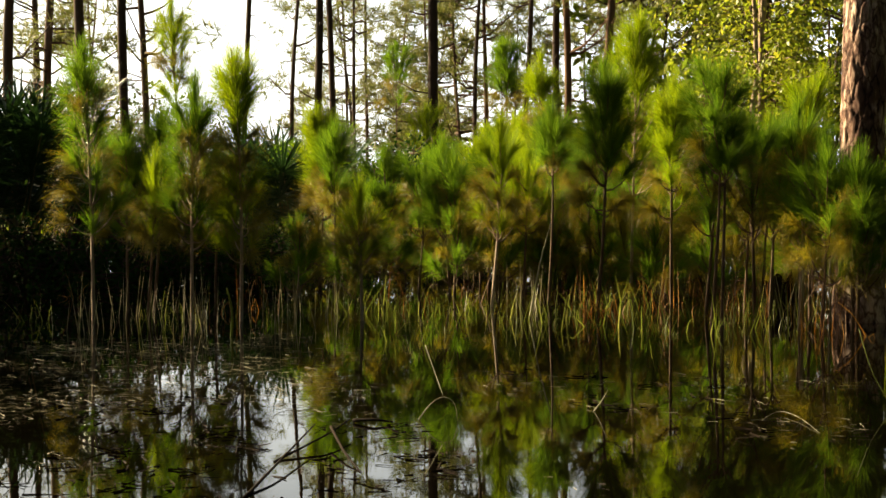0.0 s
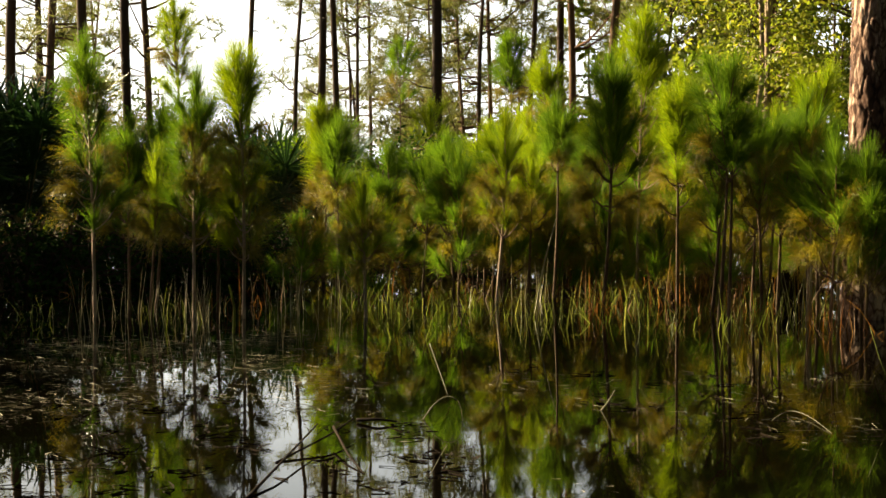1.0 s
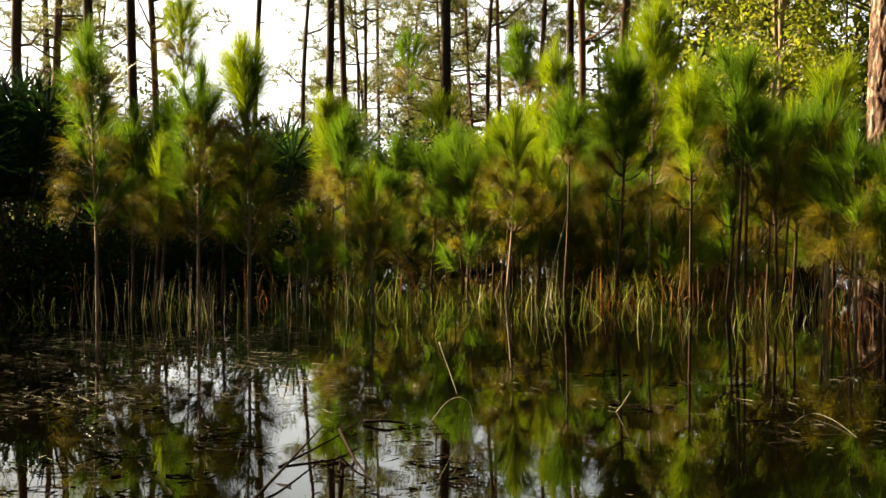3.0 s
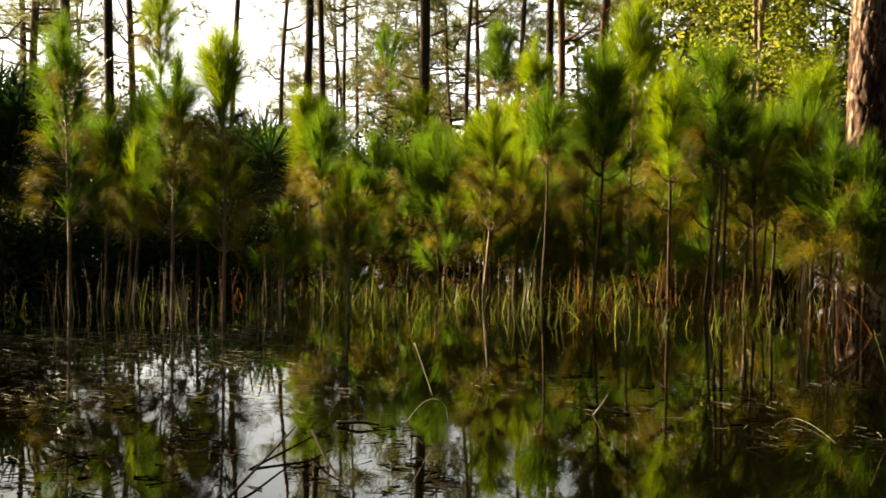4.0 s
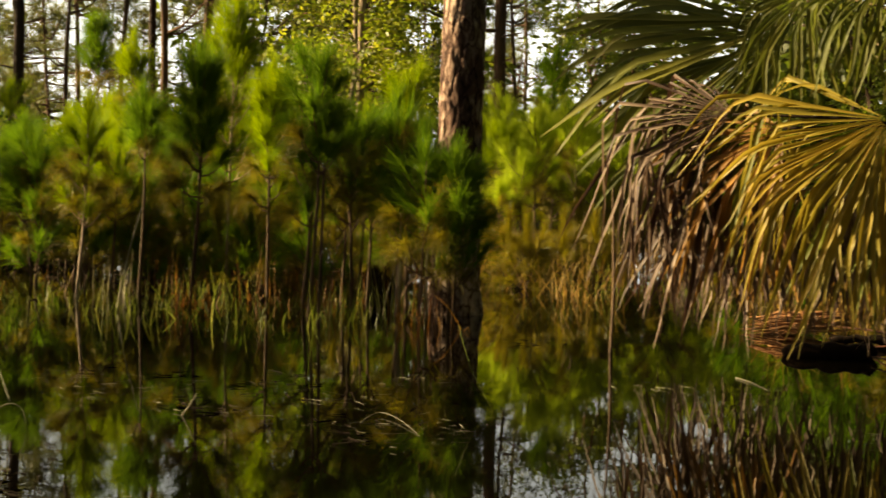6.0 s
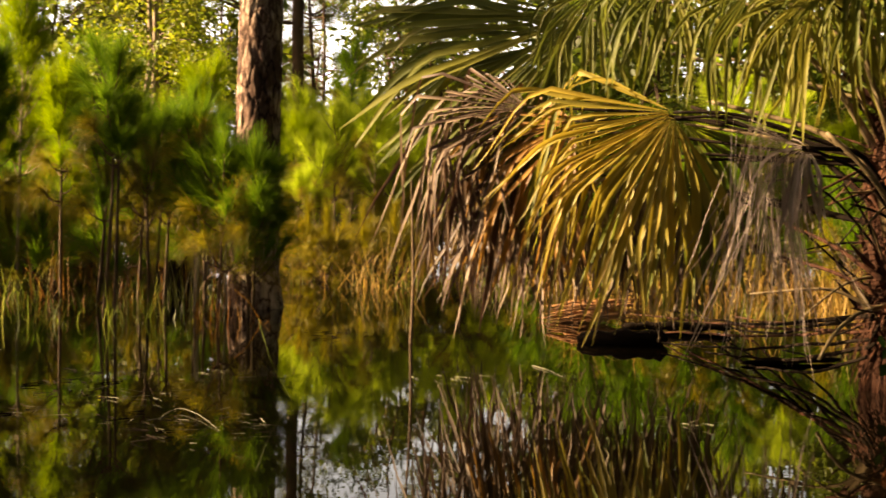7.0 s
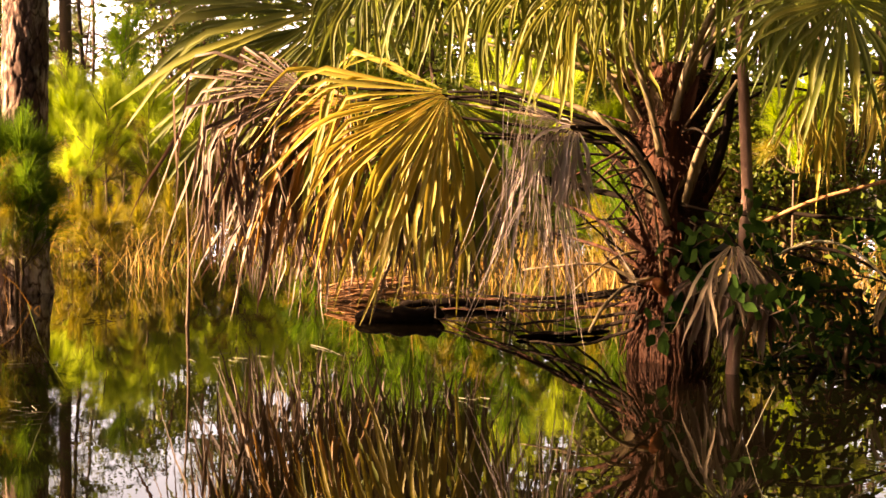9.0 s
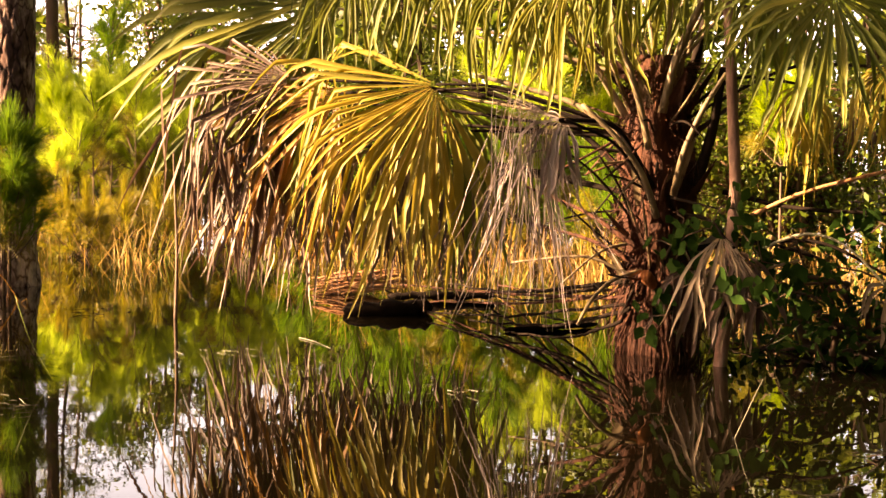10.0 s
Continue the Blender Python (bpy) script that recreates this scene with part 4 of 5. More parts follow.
# ---------------------------------------------------------------- young pines
# x, y, height, crown from, width, needles, density, share of old needles
YOUNG_PINES = [
    (-2.61, 10.79, 2.05, 0.60, 0.38, NEEDLE, 0.9, 0.60),
    (-2.99, 16.24, 3.14, 1.96, 0.37, NEEDLE_MID, 0.8, 0.30),
    (-1.87, 10.79, 1.82, 0.54, 0.38, NEEDLE, 1.1, 0.50),
    (-1.49, 10.69, 1.99, 0.48, 0.29, NEEDLE_MID, 0.9, 0.55),
    (-1.76, 11.17, 1.32, 0.54, 0.29, NEEDLE_MID, 0.9, 0.50),
    (-2.27, 11.16, 1.23, 0.52, 0.26, NEEDLE_MID, 0.9, 0.60),
    (-2.33, 11.68, 1.60, 1.02, 0.21, NEEDLE, 0.9, 0.30),
    (-2.52, 11.57, 1.51, 0.55, 0.39, NEEDLE, 0.9, 0.50),
    (-1.29, 15.19, 1.84, 0.73, 0.37, NEEDLE_MID, 1.0, 0.30),
    (-1.05, 14.19, 1.64, 0.80, 0.23, NEEDLE, 0.9, 0.30),
    (-0.59, 14.68, 1.40, 0.62, 0.61, NEEDLE, 1.3, 0.20),
    (-0.60, 10.76, 1.02, 0.39, 0.25, NEEDLE_MID, 0.8, 0.70),
    (-0.86, 27.00, 3.79, 2.56, 0.79, NEEDLE, 1.0, 0.20),
    (-0.23, 21.00, 2.21, 0.58, 0.71, NEEDLE_MID, 1.0, 0.30),
    (0.07, 14.00, 1.46, 0.51, 0.32, NEEDLE, 1.2, 0.30),
    (0.41, 12.19, 1.60, 0.59, 0.37, NEEDLE_MID, 1.0, 0.40),
    (0.93, 12.69, 1.70, 1.16, 0.20, NEEDLE, 1.0, 0.20),
    (0.77, 18.24, 2.88, 2.01, 0.36, NEEDLE, 1.0, 0.20),
    (1.07, 16.23, 2.53, 1.46, 0.37, NEEDLE_MID, 0.9, 0.30),
    (0.73, 13.18, 1.36, 0.61, 0.38, NEEDLE_MID, 0.9, 0.40),
    (1.19, 11.20, 1.95, 0.80, 0.37, NEEDLE, 1.1, 0.30),
    (1.65, 12.73, 2.48, 0.97, 0.46, NEEDLE_MID, 1.0, 0.40),
    (1.85, 11.70, 1.87, 0.75, 0.33, NEEDLE_MID, 1.1, 0.35),
    (1.95, 10.50, 1.82, 1.05, 0.42, NEEDLE, 1.1, 0.20),
    (2.04, 10.60, 1.66, 1.05, 0.27, NEEDLE, 0.9, 0.20),
    (2.80, 12.70, 1.63, 0.67, 0.46, NEEDLE_MID, 1.0, 0.30),
    (2.46, 11.78, 1.25, 0.61, 0.31, NEEDLE, 0.9, 0.40),
    (2.92, 11.51, 1.81, 0.66, 0.47, NEEDLE_MID, 1.0, 0.30),
    (2.58, 10.48, 1.11, 0.53, 0.24, NEEDLE, 0.9, 0.40),
    (2.81, 9.78, 1.21, 0.53, 0.26, NEEDLE, 1.2, 0.30),
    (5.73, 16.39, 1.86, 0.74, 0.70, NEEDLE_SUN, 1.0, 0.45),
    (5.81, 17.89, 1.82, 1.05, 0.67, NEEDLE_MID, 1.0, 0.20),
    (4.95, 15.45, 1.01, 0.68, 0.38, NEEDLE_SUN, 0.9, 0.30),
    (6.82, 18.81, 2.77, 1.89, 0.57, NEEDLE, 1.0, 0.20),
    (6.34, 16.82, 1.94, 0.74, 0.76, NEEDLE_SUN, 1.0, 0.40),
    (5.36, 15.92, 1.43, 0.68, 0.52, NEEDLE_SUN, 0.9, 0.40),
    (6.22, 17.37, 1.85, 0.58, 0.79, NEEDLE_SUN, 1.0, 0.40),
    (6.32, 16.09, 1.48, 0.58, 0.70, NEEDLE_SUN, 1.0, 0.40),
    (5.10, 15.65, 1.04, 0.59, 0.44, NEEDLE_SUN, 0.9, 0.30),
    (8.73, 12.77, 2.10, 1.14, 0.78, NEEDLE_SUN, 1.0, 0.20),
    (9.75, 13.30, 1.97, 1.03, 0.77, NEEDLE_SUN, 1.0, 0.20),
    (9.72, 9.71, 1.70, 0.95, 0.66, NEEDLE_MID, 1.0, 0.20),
]
# Saplings whose stems are painted pale as if the sun reached them.
SUNLIT_STEMS = (0, 2, 3, 11, 15, 21, 28)
for i, (x, y, tall, crown_from, wide, needle_mat, dens, old) in enumerate(YOUNG_PINES):
    sapling(x, y, tall, crown_from, wide, 200 + i, dens, old, needle_mat, bark=STEM_PALE if i in SUNLIT_STEMS else STEM)
FILL = [sapling(0, 0, 1.25 + 0.14 * k, 0.3 + 0.08 * k, 0.7, 300 + k, 0.55, wide=0.005) for k in range(5)]
for k, t in enumerate(FILL):
    t.location = (0.6 + 0.5 * k, 17.2, 0)
# Pines in the bright gap by the palm, with sunlight coloured into their needles.
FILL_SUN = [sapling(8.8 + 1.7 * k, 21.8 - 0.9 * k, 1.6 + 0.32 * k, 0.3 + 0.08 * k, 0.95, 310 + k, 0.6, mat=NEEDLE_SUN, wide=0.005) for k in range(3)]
FILL_MID = [sapling(0.2 + 1.1 * k, 19.2, 1.4 + 0.25 * k, 0.3 + 0.08 * k, 0.85, 320 + k, 0.65, mat=NEEDLE_MID, wide=0.005) for k in range(3)]
FINE = [sapling(2.02 + 0.36 * k, 11.1 - 0.05 * k, 1.4 + 0.12 * k, 0.62, 0.5, 330 + k, 0.8, 0.45) for k in range(3)]
for i in range(66):
    az, d = r2.uniform(-17, 44), r2.uniform(16.5, 24)
    if az > 16:
        d = r2.uniform(19.5, 26)
    if az < -1.5 and d < 20.5 or 9 < az < 17 and d < 21:
        continue
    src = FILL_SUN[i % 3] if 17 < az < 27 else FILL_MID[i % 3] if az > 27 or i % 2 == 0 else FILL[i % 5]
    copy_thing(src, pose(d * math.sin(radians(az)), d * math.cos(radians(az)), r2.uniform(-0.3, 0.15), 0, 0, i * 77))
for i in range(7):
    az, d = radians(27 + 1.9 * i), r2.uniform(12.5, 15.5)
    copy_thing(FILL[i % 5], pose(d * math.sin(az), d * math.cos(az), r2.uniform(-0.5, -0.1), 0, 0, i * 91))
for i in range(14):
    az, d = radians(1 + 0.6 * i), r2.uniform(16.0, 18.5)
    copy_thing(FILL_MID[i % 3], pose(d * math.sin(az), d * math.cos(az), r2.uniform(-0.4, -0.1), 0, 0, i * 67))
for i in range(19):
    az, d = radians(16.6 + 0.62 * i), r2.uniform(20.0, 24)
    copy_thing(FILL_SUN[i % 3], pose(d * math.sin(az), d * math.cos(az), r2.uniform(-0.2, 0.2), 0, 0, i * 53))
for i in range(8):
    az, d = radians(-1 + 1.4 * i), r2.uniform(13.6, 15.5)
    copy_thing(FINE[i % 3], pose(d * math.sin(az), d * math.cos(az), r2.uniform(-0.25, 0.0), 0, 0, i * 77))
for x, y, dz in ((2.55, 11.3, 0.0), (2.6, 10.0, -0.3), (2.8, 9.9, -0.42)):
    copy_thing(FINE[int(x * 10) % 3], pose(x, y, dz, 0, 0, x * 200))
# low young pines with drooping yellowed needles under the taller ones
UNDER = [sapling(0.1 + 0.9 * k, 13.4 + 0.5 * k, 0.82 + 0.1 * k, 0.14, 0.5, 340 + k, 0.7, 0.85, NEEDLE_OLD if k == 1 else NEEDLE, 0.011, 0.0034, 0.26) for k in range(3)]
for i in range(30):
    az, d = radians(-5.5 + 0.68 * i + r2.uniform(-0.3, 0.3)), r2.uniform(12.6, 17.5)
    copy_thing(UNDER[i % 3], pose(d * math.sin(az), d * math.cos(az), r2.uniform(-0.22, 0.05), 0, 0, i * 83))
for i in range(9):
    az, d = radians(16.9 + 0.66 * i), r2.uniform(14.0, 18.0)
    copy_thing(UNDER[1], pose(d * math.sin(az), d * math.cos(az), r2.uniform(-0.3, -0.05), 0, 0, i * 59))

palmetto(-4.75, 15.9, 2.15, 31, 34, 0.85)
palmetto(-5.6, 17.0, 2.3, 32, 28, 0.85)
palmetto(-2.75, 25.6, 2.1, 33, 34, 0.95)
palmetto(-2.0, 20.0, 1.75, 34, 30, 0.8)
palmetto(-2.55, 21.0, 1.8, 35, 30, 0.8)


# ---------------------------------------------------------------- the large pine
def plated(m):
    """Deep cracks, darker than the plates between them."""
    nt = m.node_tree
    pb = next(n for n in nt.nodes if n.type == "BSDF_PRINCIPLED")
    tex = nt.nodes.new("ShaderNodeTexCoord")
    mp = nt.nodes.new("ShaderNodeMapping")
    mp.inputs["Scale"].default_value = (11, 11, 4.5)
    wob = nt.nodes.new("ShaderNodeTexNoise")
    wob.inputs["Scale"].default_value = 1.4
    addv = nt.nodes.new("ShaderNodeVectorMath")
    vor = nt.nodes.new("ShaderNodeTexVoronoi")
    vor.feature = "DISTANCE_TO_EDGE"
    vor.inputs["Scale"].default_value = 1.0
    nt.links.new(tex.outputs["Object"], mp.inputs["Vector"])
    nt.links.new(mp.outputs[0], wob.inputs["Vector"])
    nt.links.new(mp.outputs[0], addv.inputs[0])
    nt.links.new(wob.outputs["Color"], addv.inputs[1])
    nt.links.new(addv.outputs[0], vor.inputs["Vector"])
    edge = ramp(nt, vor.outputs["Distance"], [(0.0, (0.22, 0.14, 0.11)), (0.05, (0.75, 0.62, 0.55)), (0.11, (1.25, 1.2, 1.15))])
    old = pb.inputs["Base Color"].links[0].from_socket
    mul = nt.nodes.new("ShaderNodeMix")
    mul.data_type, mul.blend_type = "RGBA", "MULTIPLY"
    mul.inputs["Factor"].default_value = 1.0
    nt.links.new(old, mul.inputs["A"])
    nt.links.new(edge, mul.inputs["B"])
    nt.links.new(mul.outputs["Result"], pb.inputs["Base Color"])
    return m


def big_pine():
    ob = thing("pine_tree", "large pine trunk with plated red-brown bark rising from the water", "tree", (3.095, 10.76, 0))
    bag = Bag()
    na, zs = 120, np.concatenate([np.linspace(-0.4, 4.2, 330), np.linspace(4.4, 16, 30)])
    v = []
    for z in zs:
        r = 0.163 * (1 - 0.035 * z) + 0.05 * math.exp(-max(z, 0) / 0.25)
        for j in range(na):
            t = 2 * math.pi * j / na
            p = Vector((math.cos(t) * 2.5, math.sin(t) * 2.5, z * 5.5))
            p += 0.22 * noise.noise_vector(p * 1.7)
            dist, _ = noise.voronoi(p)
            e = min(1, max(0, (dist[1] - dist[0]) / 0.28))
            plate = e * e * (3 - 2 * e)
            rr = r * (1 + 0.02 * noise.noise((z * 0.8, t, 0))) + 0.011 * plate + 0.003 * noise.noise(p * 5) + 0.002 * noise.noise(p * 11)
            v.append((rr * math.cos(t) + 0.012 * z, rr * math.sin(t), z))
    f = [[i * na + j, i * na + (j + 1) % na, (i + 1) * na + (j + 1) % na, (i + 1) * na + j] for i in range(len(zs) - 1) for j in range(na)]
    bag.add(v, f)
    part("trunk", bag, plated(BARK), ob)
    global rng
    rng = np.random.default_rng(90)
    crown = Bag()
    for i in range(30):
        h = rng.uniform(8, 15.5)
        az = rng.uniform(0, 6.28)
        b = np.array([0.012 * h, 0, h])
        t = b + rng.uniform(1, 2.6) * np.array([math.cos(az), math.sin(az), 0.3])
        limb = Bag()
        tube(limb, bend(b, t, 5, 0.1), np.linspace(0.05, 0.01, 5), 5, False)
        part("limb", limb, BARK_FAR, ob)
        for k in range(10):
            c = b + (t - b) * rng.uniform(0.4, 1) + rng.normal(size=3) * 0.2
            blades(crown, c, rng.normal(size=(16, 3)) + (0, 0, 0.4), rng.uniform(0.2, 0.32, 16), 0.012, 0.12, 2, profile="needle")
    part("crown", crown, NEEDLE_FAR, ob)


big_pine()
cabbage_palm()
vine()


# ---------------------------------------------------------------- grasses in the water
def grass_patch(name, label, mat, spots, seed, blade_len, width, lean=0.35, droop=0.25):
    global rng
    rng = np.random.default_rng(seed)
    bag = Bag()
    for az0, az1, d0, d1, n in spots:
        m = max(1, n // 9)
        pick = rng.integers(0, m, n)
        az = np.radians(rng.uniform(az0, az1, m)[pick] + rng.normal(size=n) * 0.5)
        d = rng.uniform(d0, d1, m)[pick] + rng.normal(size=n) * 0.18
        o = np.stack([d * np.sin(az), d * np.cos(az), np.full(n, -0.05)], 1)
        o[:, :2] += rng.normal(size=(n, 2)) * 0.05
        dirn = np.stack([rng.normal(size=n) * lean, rng.normal(size=n) * lean, np.ones(n)], 1)
        blades(bag, o, dirn, rng.uniform(*blade_len, n), width * rng.uniform(0.7, 1.3, n), rng.uniform(0, 2 * droop, n), 4)
    tagged(part(name, bag, mat), label, "grass", kind="stuff")


grass_patch("sedge", "green sedge blades standing in the water", GRASS, [(-17, -6, 9.8, 12, 60), (-5, 8, 9.4, 12.6, 330), (8, 15, 9.6, 13, 200), (17, 27, 10.5, 15, 150), (30, 40, 9.5, 13, 60)], 1, (0.12, 0.4), 0.0075, 0.28, 0.4)
grass_patch("dry_grass", "rust-brown dry grass among the young pines", GRASS_BROWN, [(16.5, 25, 12.5, 16, 40), (-17, -5, 11, 15, 40), (-5, 5, 12, 16, 20), (4.5, 15.5, 12.2, 16, 120), (4.8, 9.5, 11.0, 12.2, 70), (9.5, 15, 11.2, 12.6, 60), (14.6, 16.2, 9.9, 10.6, 12), (5, 16, 15.3, 18.8, 170), (27, 42, 12.5, 16, 400)], 2, (0.12, 0.5), 0.0075, 0.28, 0.65)
grass_patch("reeds", "tall golden dead reeds behind the palm", REED_GOLD, [(27, 40.5, 10.4, 15.5, 620), (40.5, 56, 9.6, 14, 700), (16.8, 27, 14, 18, 60), (16.8, 22.5, 12.6, 15, 110), (16.5, 30, 18, 20.5, 620), (16.5, 30, 20.5, 24, 900)], 6, (0.18, 0.65), 0.0095, 0.3, 0.5)
grass_patch("bank_grass", "tall golden grass on the bank behind the young pines", GRASS_BROWN, [(-40, 60, 21.5, 32, 3600), (5, 16, 17, 21, 260)], 4, (0.3, 0.7), 0.011, 0.3, 0.6)
grass_patch("dead_stems", "thin upright rust-brown dead stems beside the large pine", GRASS_BROWN, [(13.4, 16.0, 9.8, 10.8, 26), (5, 13, 11, 13, 18)], 7, (0.2, 0.6), 0.007, 0.1, 0.1)
grass_patch("pale_stems", "thin pale dead stems standing in the dark water", REED_PALE, [(-14, -5.5, 9.8, 11.6, 90), (-5, 12, 10, 13, 24), (10, 15, 10.3, 12, 20)], 5, (0.25, 0.5), 0.007, 0.12, 0.1)


# ---------------------------------------------------------------- stumps, logs, sticks
def stump(x, y):
    ob = thing("tree_stump", "dark rotten broken stump standing in the water", "stump", (x, y, 0))
    bag = Bag()
    na, nz = 24, 12
    v = []
    for i in range(nz):
        for j in range(na):
            t = 2 * math.pi * j / na
            top = 0.24 + 0.16 * noise.noise((math.cos(t) * 1.8, math.sin(t) * 1.8, 3.3))
            z = -0.3 + (top + 0.3) * i / (nz - 1)
            r = 0.125 * (1 + 0.25 * noise.noise((math.cos(t) * 3, math.sin(t) * 3, z * 2))) + 0.05 * math.exp(-max(0, z) * 8)
            v.append((r * math.cos(t), r * math.sin(t), z))
    f = [[i * na + j, i * na + (j + 1) % na, (i + 1) * na + (j + 1) % na, (i + 1) * na + j] for i in range(nz - 1) for j in range(na)]
    bag.add(v, f)
    part("wood", bag, WETWOOD, ob)
    core = Bag()
    tube(core, [(0, 0, -0.2), (0.01, 0, 0.02), (0.02, 0.01, 0.08)], [0.075, 0.065, 0.03], 10)
    part("heartwood", core, FIBRE, ob)


stump(2.84, 12.2)


def log(name, label, a, b, r, mat, seed, cat="log"):
    global rng
    rng = np.random.default_rng(seed)
    bag = Bag()
    q = bend(a, b, 14, 0, r * 0.15)
    rr = r * (1 + 0.25 * rng.normal(size=14).clip(-1, 1))
    rr[0] *= 0.35
    rr[-1] *= 0.5
    tube(bag, q, rr, 10)
    return tagged(part(name, bag, mat), label, cat)


log("log", "dark waterlogged log lying in the water", (4.27, 7.97, 0.02), (4.75, 7.74, 0.04), 0.05, WETWOOD, 1)
log("log", "dark sunken branch beside the palm", (4.6, 6.78, 0.01), (5.2, 6.72, 0.02), 0.015, WETWOOD, 2)


def frayed_log(label, a, b, r, seed):
    """A rotten trunk piece split into long fibrous slabs."""
    global rng
    rng = np.random.default_rng(seed)
    a, b = np.asarray(a, float), np.asarray(b, float)
    ob = thing("log", label, "log")
    for k in range(46):
        bag = Bag()
        t = rng.uniform(0, 6.28)
        off = r * rng.uniform(0.3, 1) * np.array([0.4 * math.sin(t), math.cos(t), 0.7 * math.sin(t)])
        s0, s1 = rng.uniform(-0.1, 0.5), rng.uniform(0.55, 1.15)
        off = off + (0, 0, rng.uniform(-0.02, 0.05))
        q = bend(a + (b - a) * s0 + off, a + (b - a) * s1 + off * 1.2, 7, 0, r * 0.08)
        tube(bag, q, r * rng.uniform(0.05, 0.15) * np.array([0.4, 0.9, 1, 1, 0.9, 0.8, 0.3]), 6)
        part("slab", bag, TANWOOD, ob)
    return ob


frayed_log("frayed tan log lying in shallow water", (4.78, 9.25, 0.05), (5.28, 9.0, 0.1), 0.1, 3)
log("log", "dark log behind the palm's stalks", (4.95, 8.6, 0.03), (5.6, 8.3, 0.04), 0.03, WETWOOD, 4)


def stick(name, label, pts, r, mat, cat="stick"):
    pts = np.asarray(pts, float)
    s = np.linspace(0, 1, len(pts))
    t = np.linspace(0, 1, 14)
    q = np.stack([np.interp(t, s, pts[:, k]) for k in range(3)], 1)
    for _ in range(2):
        q[1:-1] = (q[:-2] + 2 * q[1:-1] + q[2:]) / 4
    bag = Bag()
    tube(bag, q, np.linspace(r, r * 0.45, 14), 6)
    return tagged(part(name, bag, mat), label, cat)


stick("bent_stalk", "pale bent dead stalk leaning over the water", [(-0.1, 5.9, 0.0), (-0.05, 5.9, 0.07), (0.0, 5.9, 0.1), (0.05, 5.88, 0.08), (0.06, 5.86, 0.0)], 0.0032, DEBRIS)
stick("bent_stalk", "pale thin dead stalk leaning over the water", [(-0.075, 6.15, 0.28), (-0.035, 6.05, 0.18), (0.0, 5.9, 0.1)], 0.0028, DEBRIS)
stick("bent_stalk", "pale short broken blade in the water", [(0.645, 6.15, 0.0), (0.665, 6.1, 0.04), (0.69, 6.05, 0.1)], 0.004, DEBRIS)
stick("bent_stalk", "pale curved dead stalk lying on the water", [(1.25, 5.77, -0.010), (1.34, 5.97, 0.006), (1.43, 6.09, 0.014), (1.46, 5.87, 0.012), (1.45, 5.55, 0.002)], 0.002, DEBRIS)
# Next two: pale sticks added where sapling stems catch the sun.
stick("dead_stem", "pale stick added in place of a sunlit sapling stem", [(2.60, 10.50, -0.01), (2.563, 10.293, 0.369), (2.555, 10.307, 0.747)], 0.013, REED_PALE)
stick("dead_stem", "pale stick added in place of a sunlit sapling stem", [(2.73, 10.18, -0.01), (2.692, 10.092, 0.340), (2.708, 10.102, 0.613)], 0.011, REED_PALE)
stick("dead_stem", "pale thin dead stem leaning in the water", [(0.65, 10.89, -0.01), (0.724, 10.989, 0.375), (0.822, 11.003, 0.736)], 0.009, REED_PALE)
stick("reed_blade", "single tall green blade standing in the water", [(-1.4, 9.55, -0.05), (-1.39, 9.55, 0.17), (-1.42, 9.5, 0.32)], 0.012, GRASS)
stick("bent_stalk", "thin green stalk slanting beside the large pine", [(1.84, 6.4, 0.33), (1.87, 6.3, 0.15), (1.93, 6.19, 0.0)], 0.0024, GRASS)
stick("dead_stem", "thin dead stem with peeling bark in the water", [(3.28, 8.18, -0.2), (3.29, 8.16, 0.35), (3.27, 8.18, 1.0)], 0.012, STEM)
stick("bent_stalk", "pale twig floating beside the dead palm leaves", [(3.48, 7.01, 0.004), (3.47, 6.83, 0.006), (3.43, 6.58, 0.000)], 0.0028, DEBRIS)
stick("bent_stalk", "thin pale green stalk leaning out of the water", [(3.51, 3.91, -0.010), (3.470, 3.810, 0.105), (3.515, 3.788, 0.213)], 0.0018, DEBRIS)
stick("bent_stalk", "thin pale dead twig rising from the water", [(5.47, 5.69, -0.010), (5.014, 5.138, 0.120), (5.006, 5.029, 0.197)], 0.004, REED_PALE)
stick("stick", "dark wet stick lying in the water", [(-0.6, 4.35, 0.0), (-0.55, 4.7, 0.03), (-0.48, 5.4, 0.06)], 0.006, WETWOOD)
stick("stick", "dark wet stick lying in the water", [(-0.58, 4.95, 0.0), (-0.42, 5.3, 0.04), (-0.36, 5.6, 0.05)], 0.005, WETWOOD)
stick("stick", "dark wet stick lying in the water", [(-0.42, 5.4, 0.05), (-0.34, 5.0, 0.02), (-0.27, 4.75, 0.0)], 0.006, WETWOOD)
stick("stick", "dark wet stick lying in the water", [(-0.36, 5.82, 0.01), (-0.28, 5.78, 0.02), (-0.2, 5.78, 0.01)], 0.008, WETWOOD)


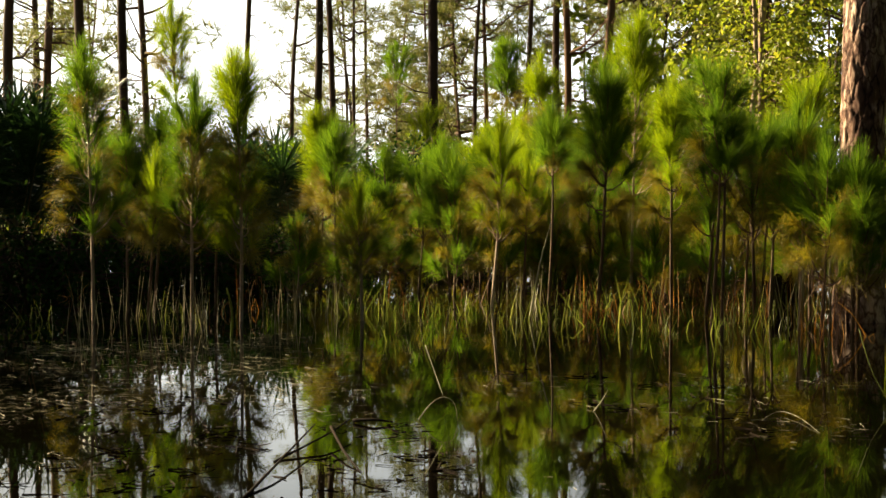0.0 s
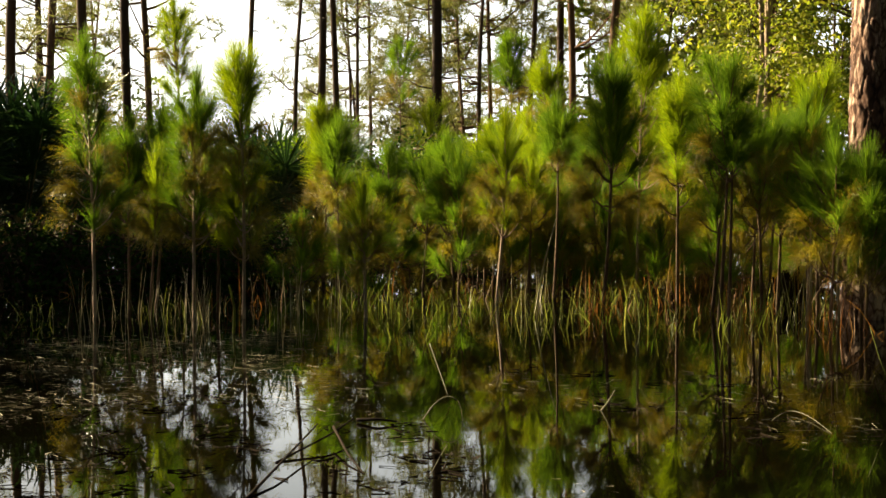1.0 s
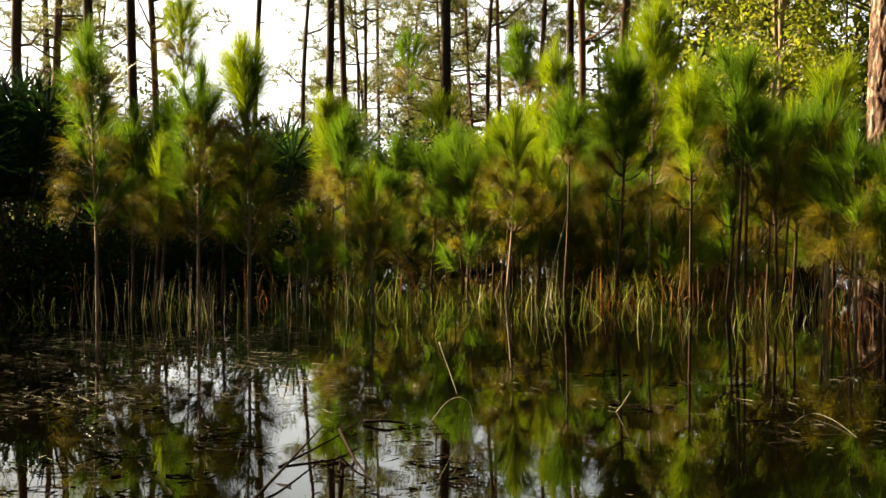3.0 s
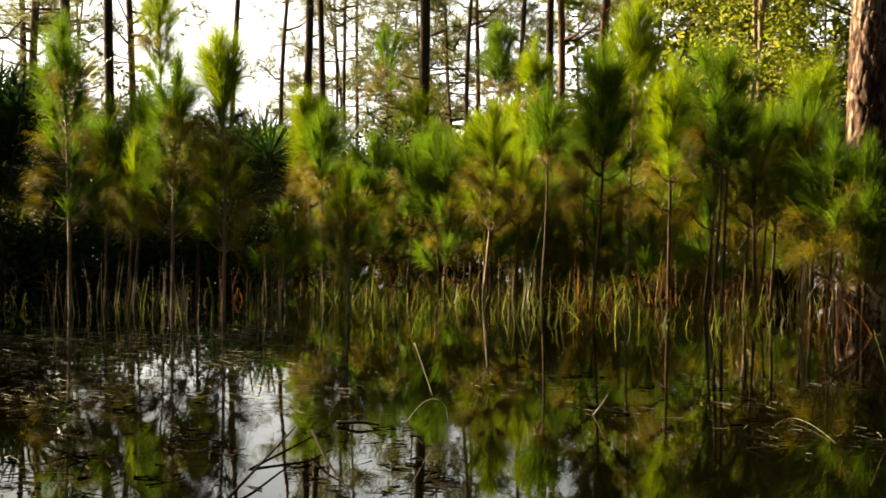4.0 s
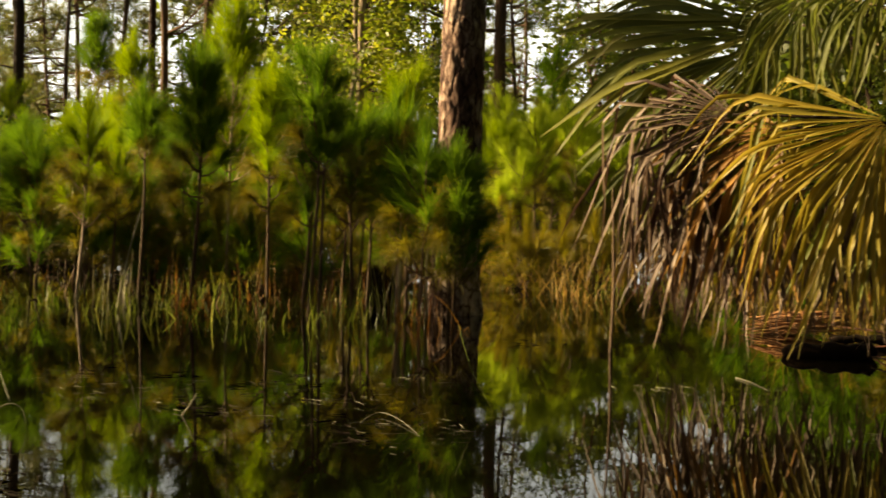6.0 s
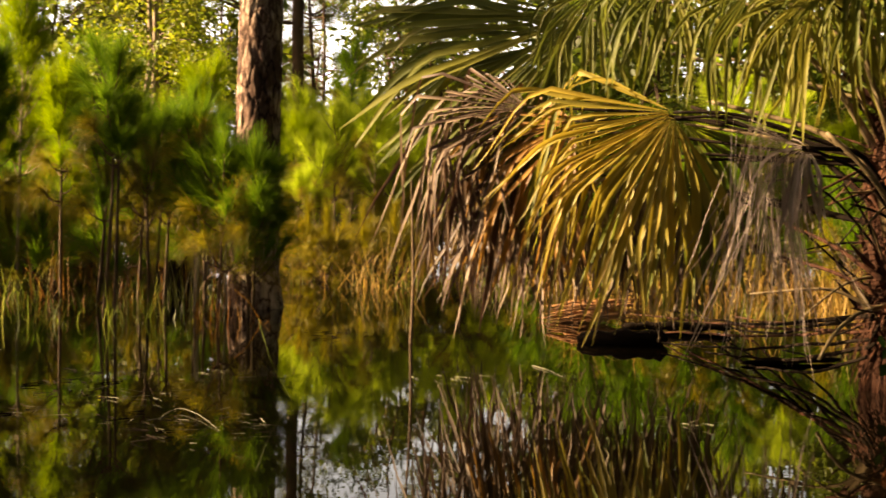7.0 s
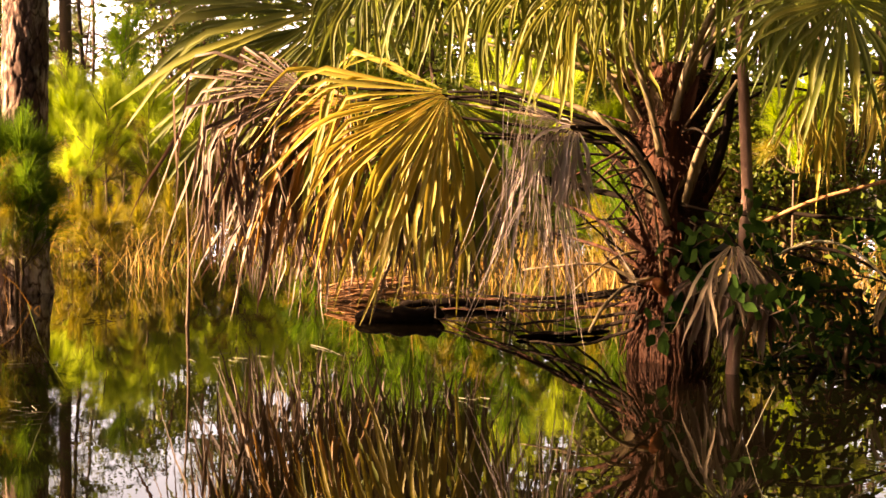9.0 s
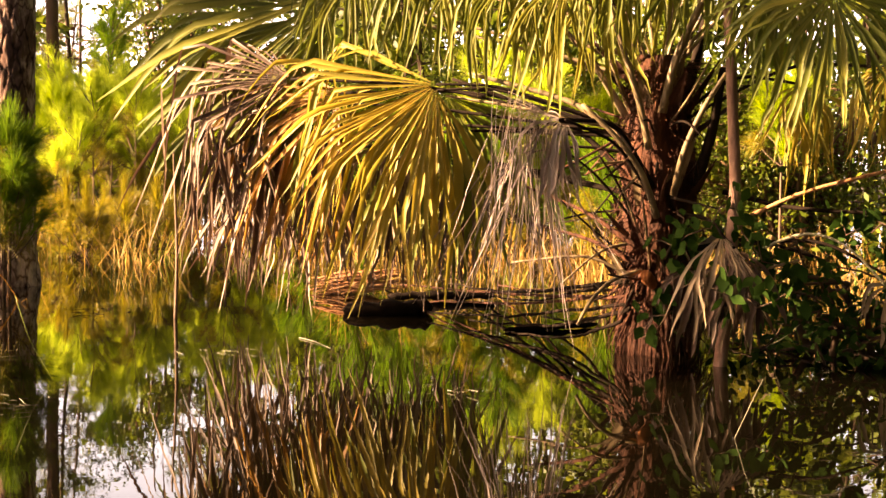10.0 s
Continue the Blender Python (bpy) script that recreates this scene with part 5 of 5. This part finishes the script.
def debris():
    """Flattened dead stems and leaves floating on the water."""
    global rng
    rng = np.random.default_rng(77)
    bag = Bag()
    for az0, az1, d0, d1, n in ((-19, -6, 6.0, 9.6, 1800), (-6, 14, 5.6, 7.4, 160), (-18, 18, 4.4, 5.6, 27), (15, 50, 5.2, 7.4, 40)):
        m = n // 9
        azc, dc = rng.uniform(az0 - 2, az1 + 3, m) - (rng.random(m) ** 3) * 4, rng.uniform(d0, d1, m)
        pick = rng.integers(0, m, n)
        az, d = np.radians(azc[pick] + rng.normal(size=n) * 0.9), dc[pick] + rng.normal(size=n) * 0.12
        o = np.stack([d * np.sin(az), d * np.cos(az), rng.uniform(0.002, 0.02, n)], 1)
        dirn = np.stack([rng.normal(size=n), rng.normal(size=n) * 0.6, rng.normal(size=n) * 0.06], 1)
        blades(bag, o, dirn, rng.uniform(0.03, 0.15, n) * (d / 9), rng.uniform(0.0012, 0.0035, n), 0.02, 2)
    tagged(part("floating_debris", bag, DEBRIS), "floating dead grass stems and leaf bits", "debris", kind="stuff")


debris()


def weed():
    """Dark drowned leaves and stems just breaking the surface."""
    global rng
    rng = np.random.default_rng(78)
    bag = Bag()
    for az0, az1, d0, d1, n in ((-18, -8, 4.3, 6.8, 380), (-8, 0, 4.3, 5.8, 160), (2, 14, 5.6, 7.6, 120), (18.6, 20.4, 8.9, 9.5, 26), (40, 50, 4.6, 6.0, 30)):
        m = n // 8
        azc, dc = rng.uniform(az0, az1, m), rng.uniform(d0, d1, m)
        pick = rng.integers(0, m, n)
        az, d = np.radians(azc[pick] + rng.normal(size=n) * 0.5), dc[pick] + rng.normal(size=n) * 0.07
        o = np.stack([d * np.sin(az), d * np.cos(az), rng.uniform(0.0, 0.008, n)], 1)
        blades(bag, o, np.stack([rng.normal(size=n), rng.normal(size=n), rng.normal(size=n) * 0.12], 1), rng.uniform(0.03, 0.12, n), rng.uniform(0.003, 0.008, n), 0.1, 2)
    tagged(part("floating_weed", bag, WETWOOD), "dark drowned weed floating on the water", "weed", kind="stuff")


weed()
copy_thing(gold, pose(9.6, 7.6, -0.5, 0, 0, 140))
# More bushes coloured dark, in place of the shade beside the palm.
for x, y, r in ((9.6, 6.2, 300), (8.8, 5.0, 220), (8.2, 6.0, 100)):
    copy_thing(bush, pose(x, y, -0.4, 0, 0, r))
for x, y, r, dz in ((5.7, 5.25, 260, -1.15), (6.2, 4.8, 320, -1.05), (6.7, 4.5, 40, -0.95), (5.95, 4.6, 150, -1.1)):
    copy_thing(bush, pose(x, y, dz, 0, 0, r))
leafy_tree(4.69, 5.24, 5.0, 25, LEAF_SHADED, "thin reddish trunk entwined with vines beside the palm", 0.9, 3.4, 900, 0.09, 1, "young_tree", 0.034, PINK_BARK)
# Unseen trees added in the sun's path so parts of the palm fall dark.
leafy_tree(-3.89, 9.71, 6.6, 30, LEAF_SHADED, "slender unseen evergreen tree added to shade the palm", 0.35, 5.3, 2000, 0.1, 2)
leafy_tree(-4.03, 9.45, 7.8, 31, LEAF_SHADED, "slender unseen evergreen tree added to shade the palm", 0.4, 6.5, 800, 0.1, 2)
leafy_tree(-3.57, 10.26, 5.25, 32, LEAF_SHADED, "slender unseen evergreen tree added to shade the palm", 0.14, 4.5, 700, 0.07, 1)
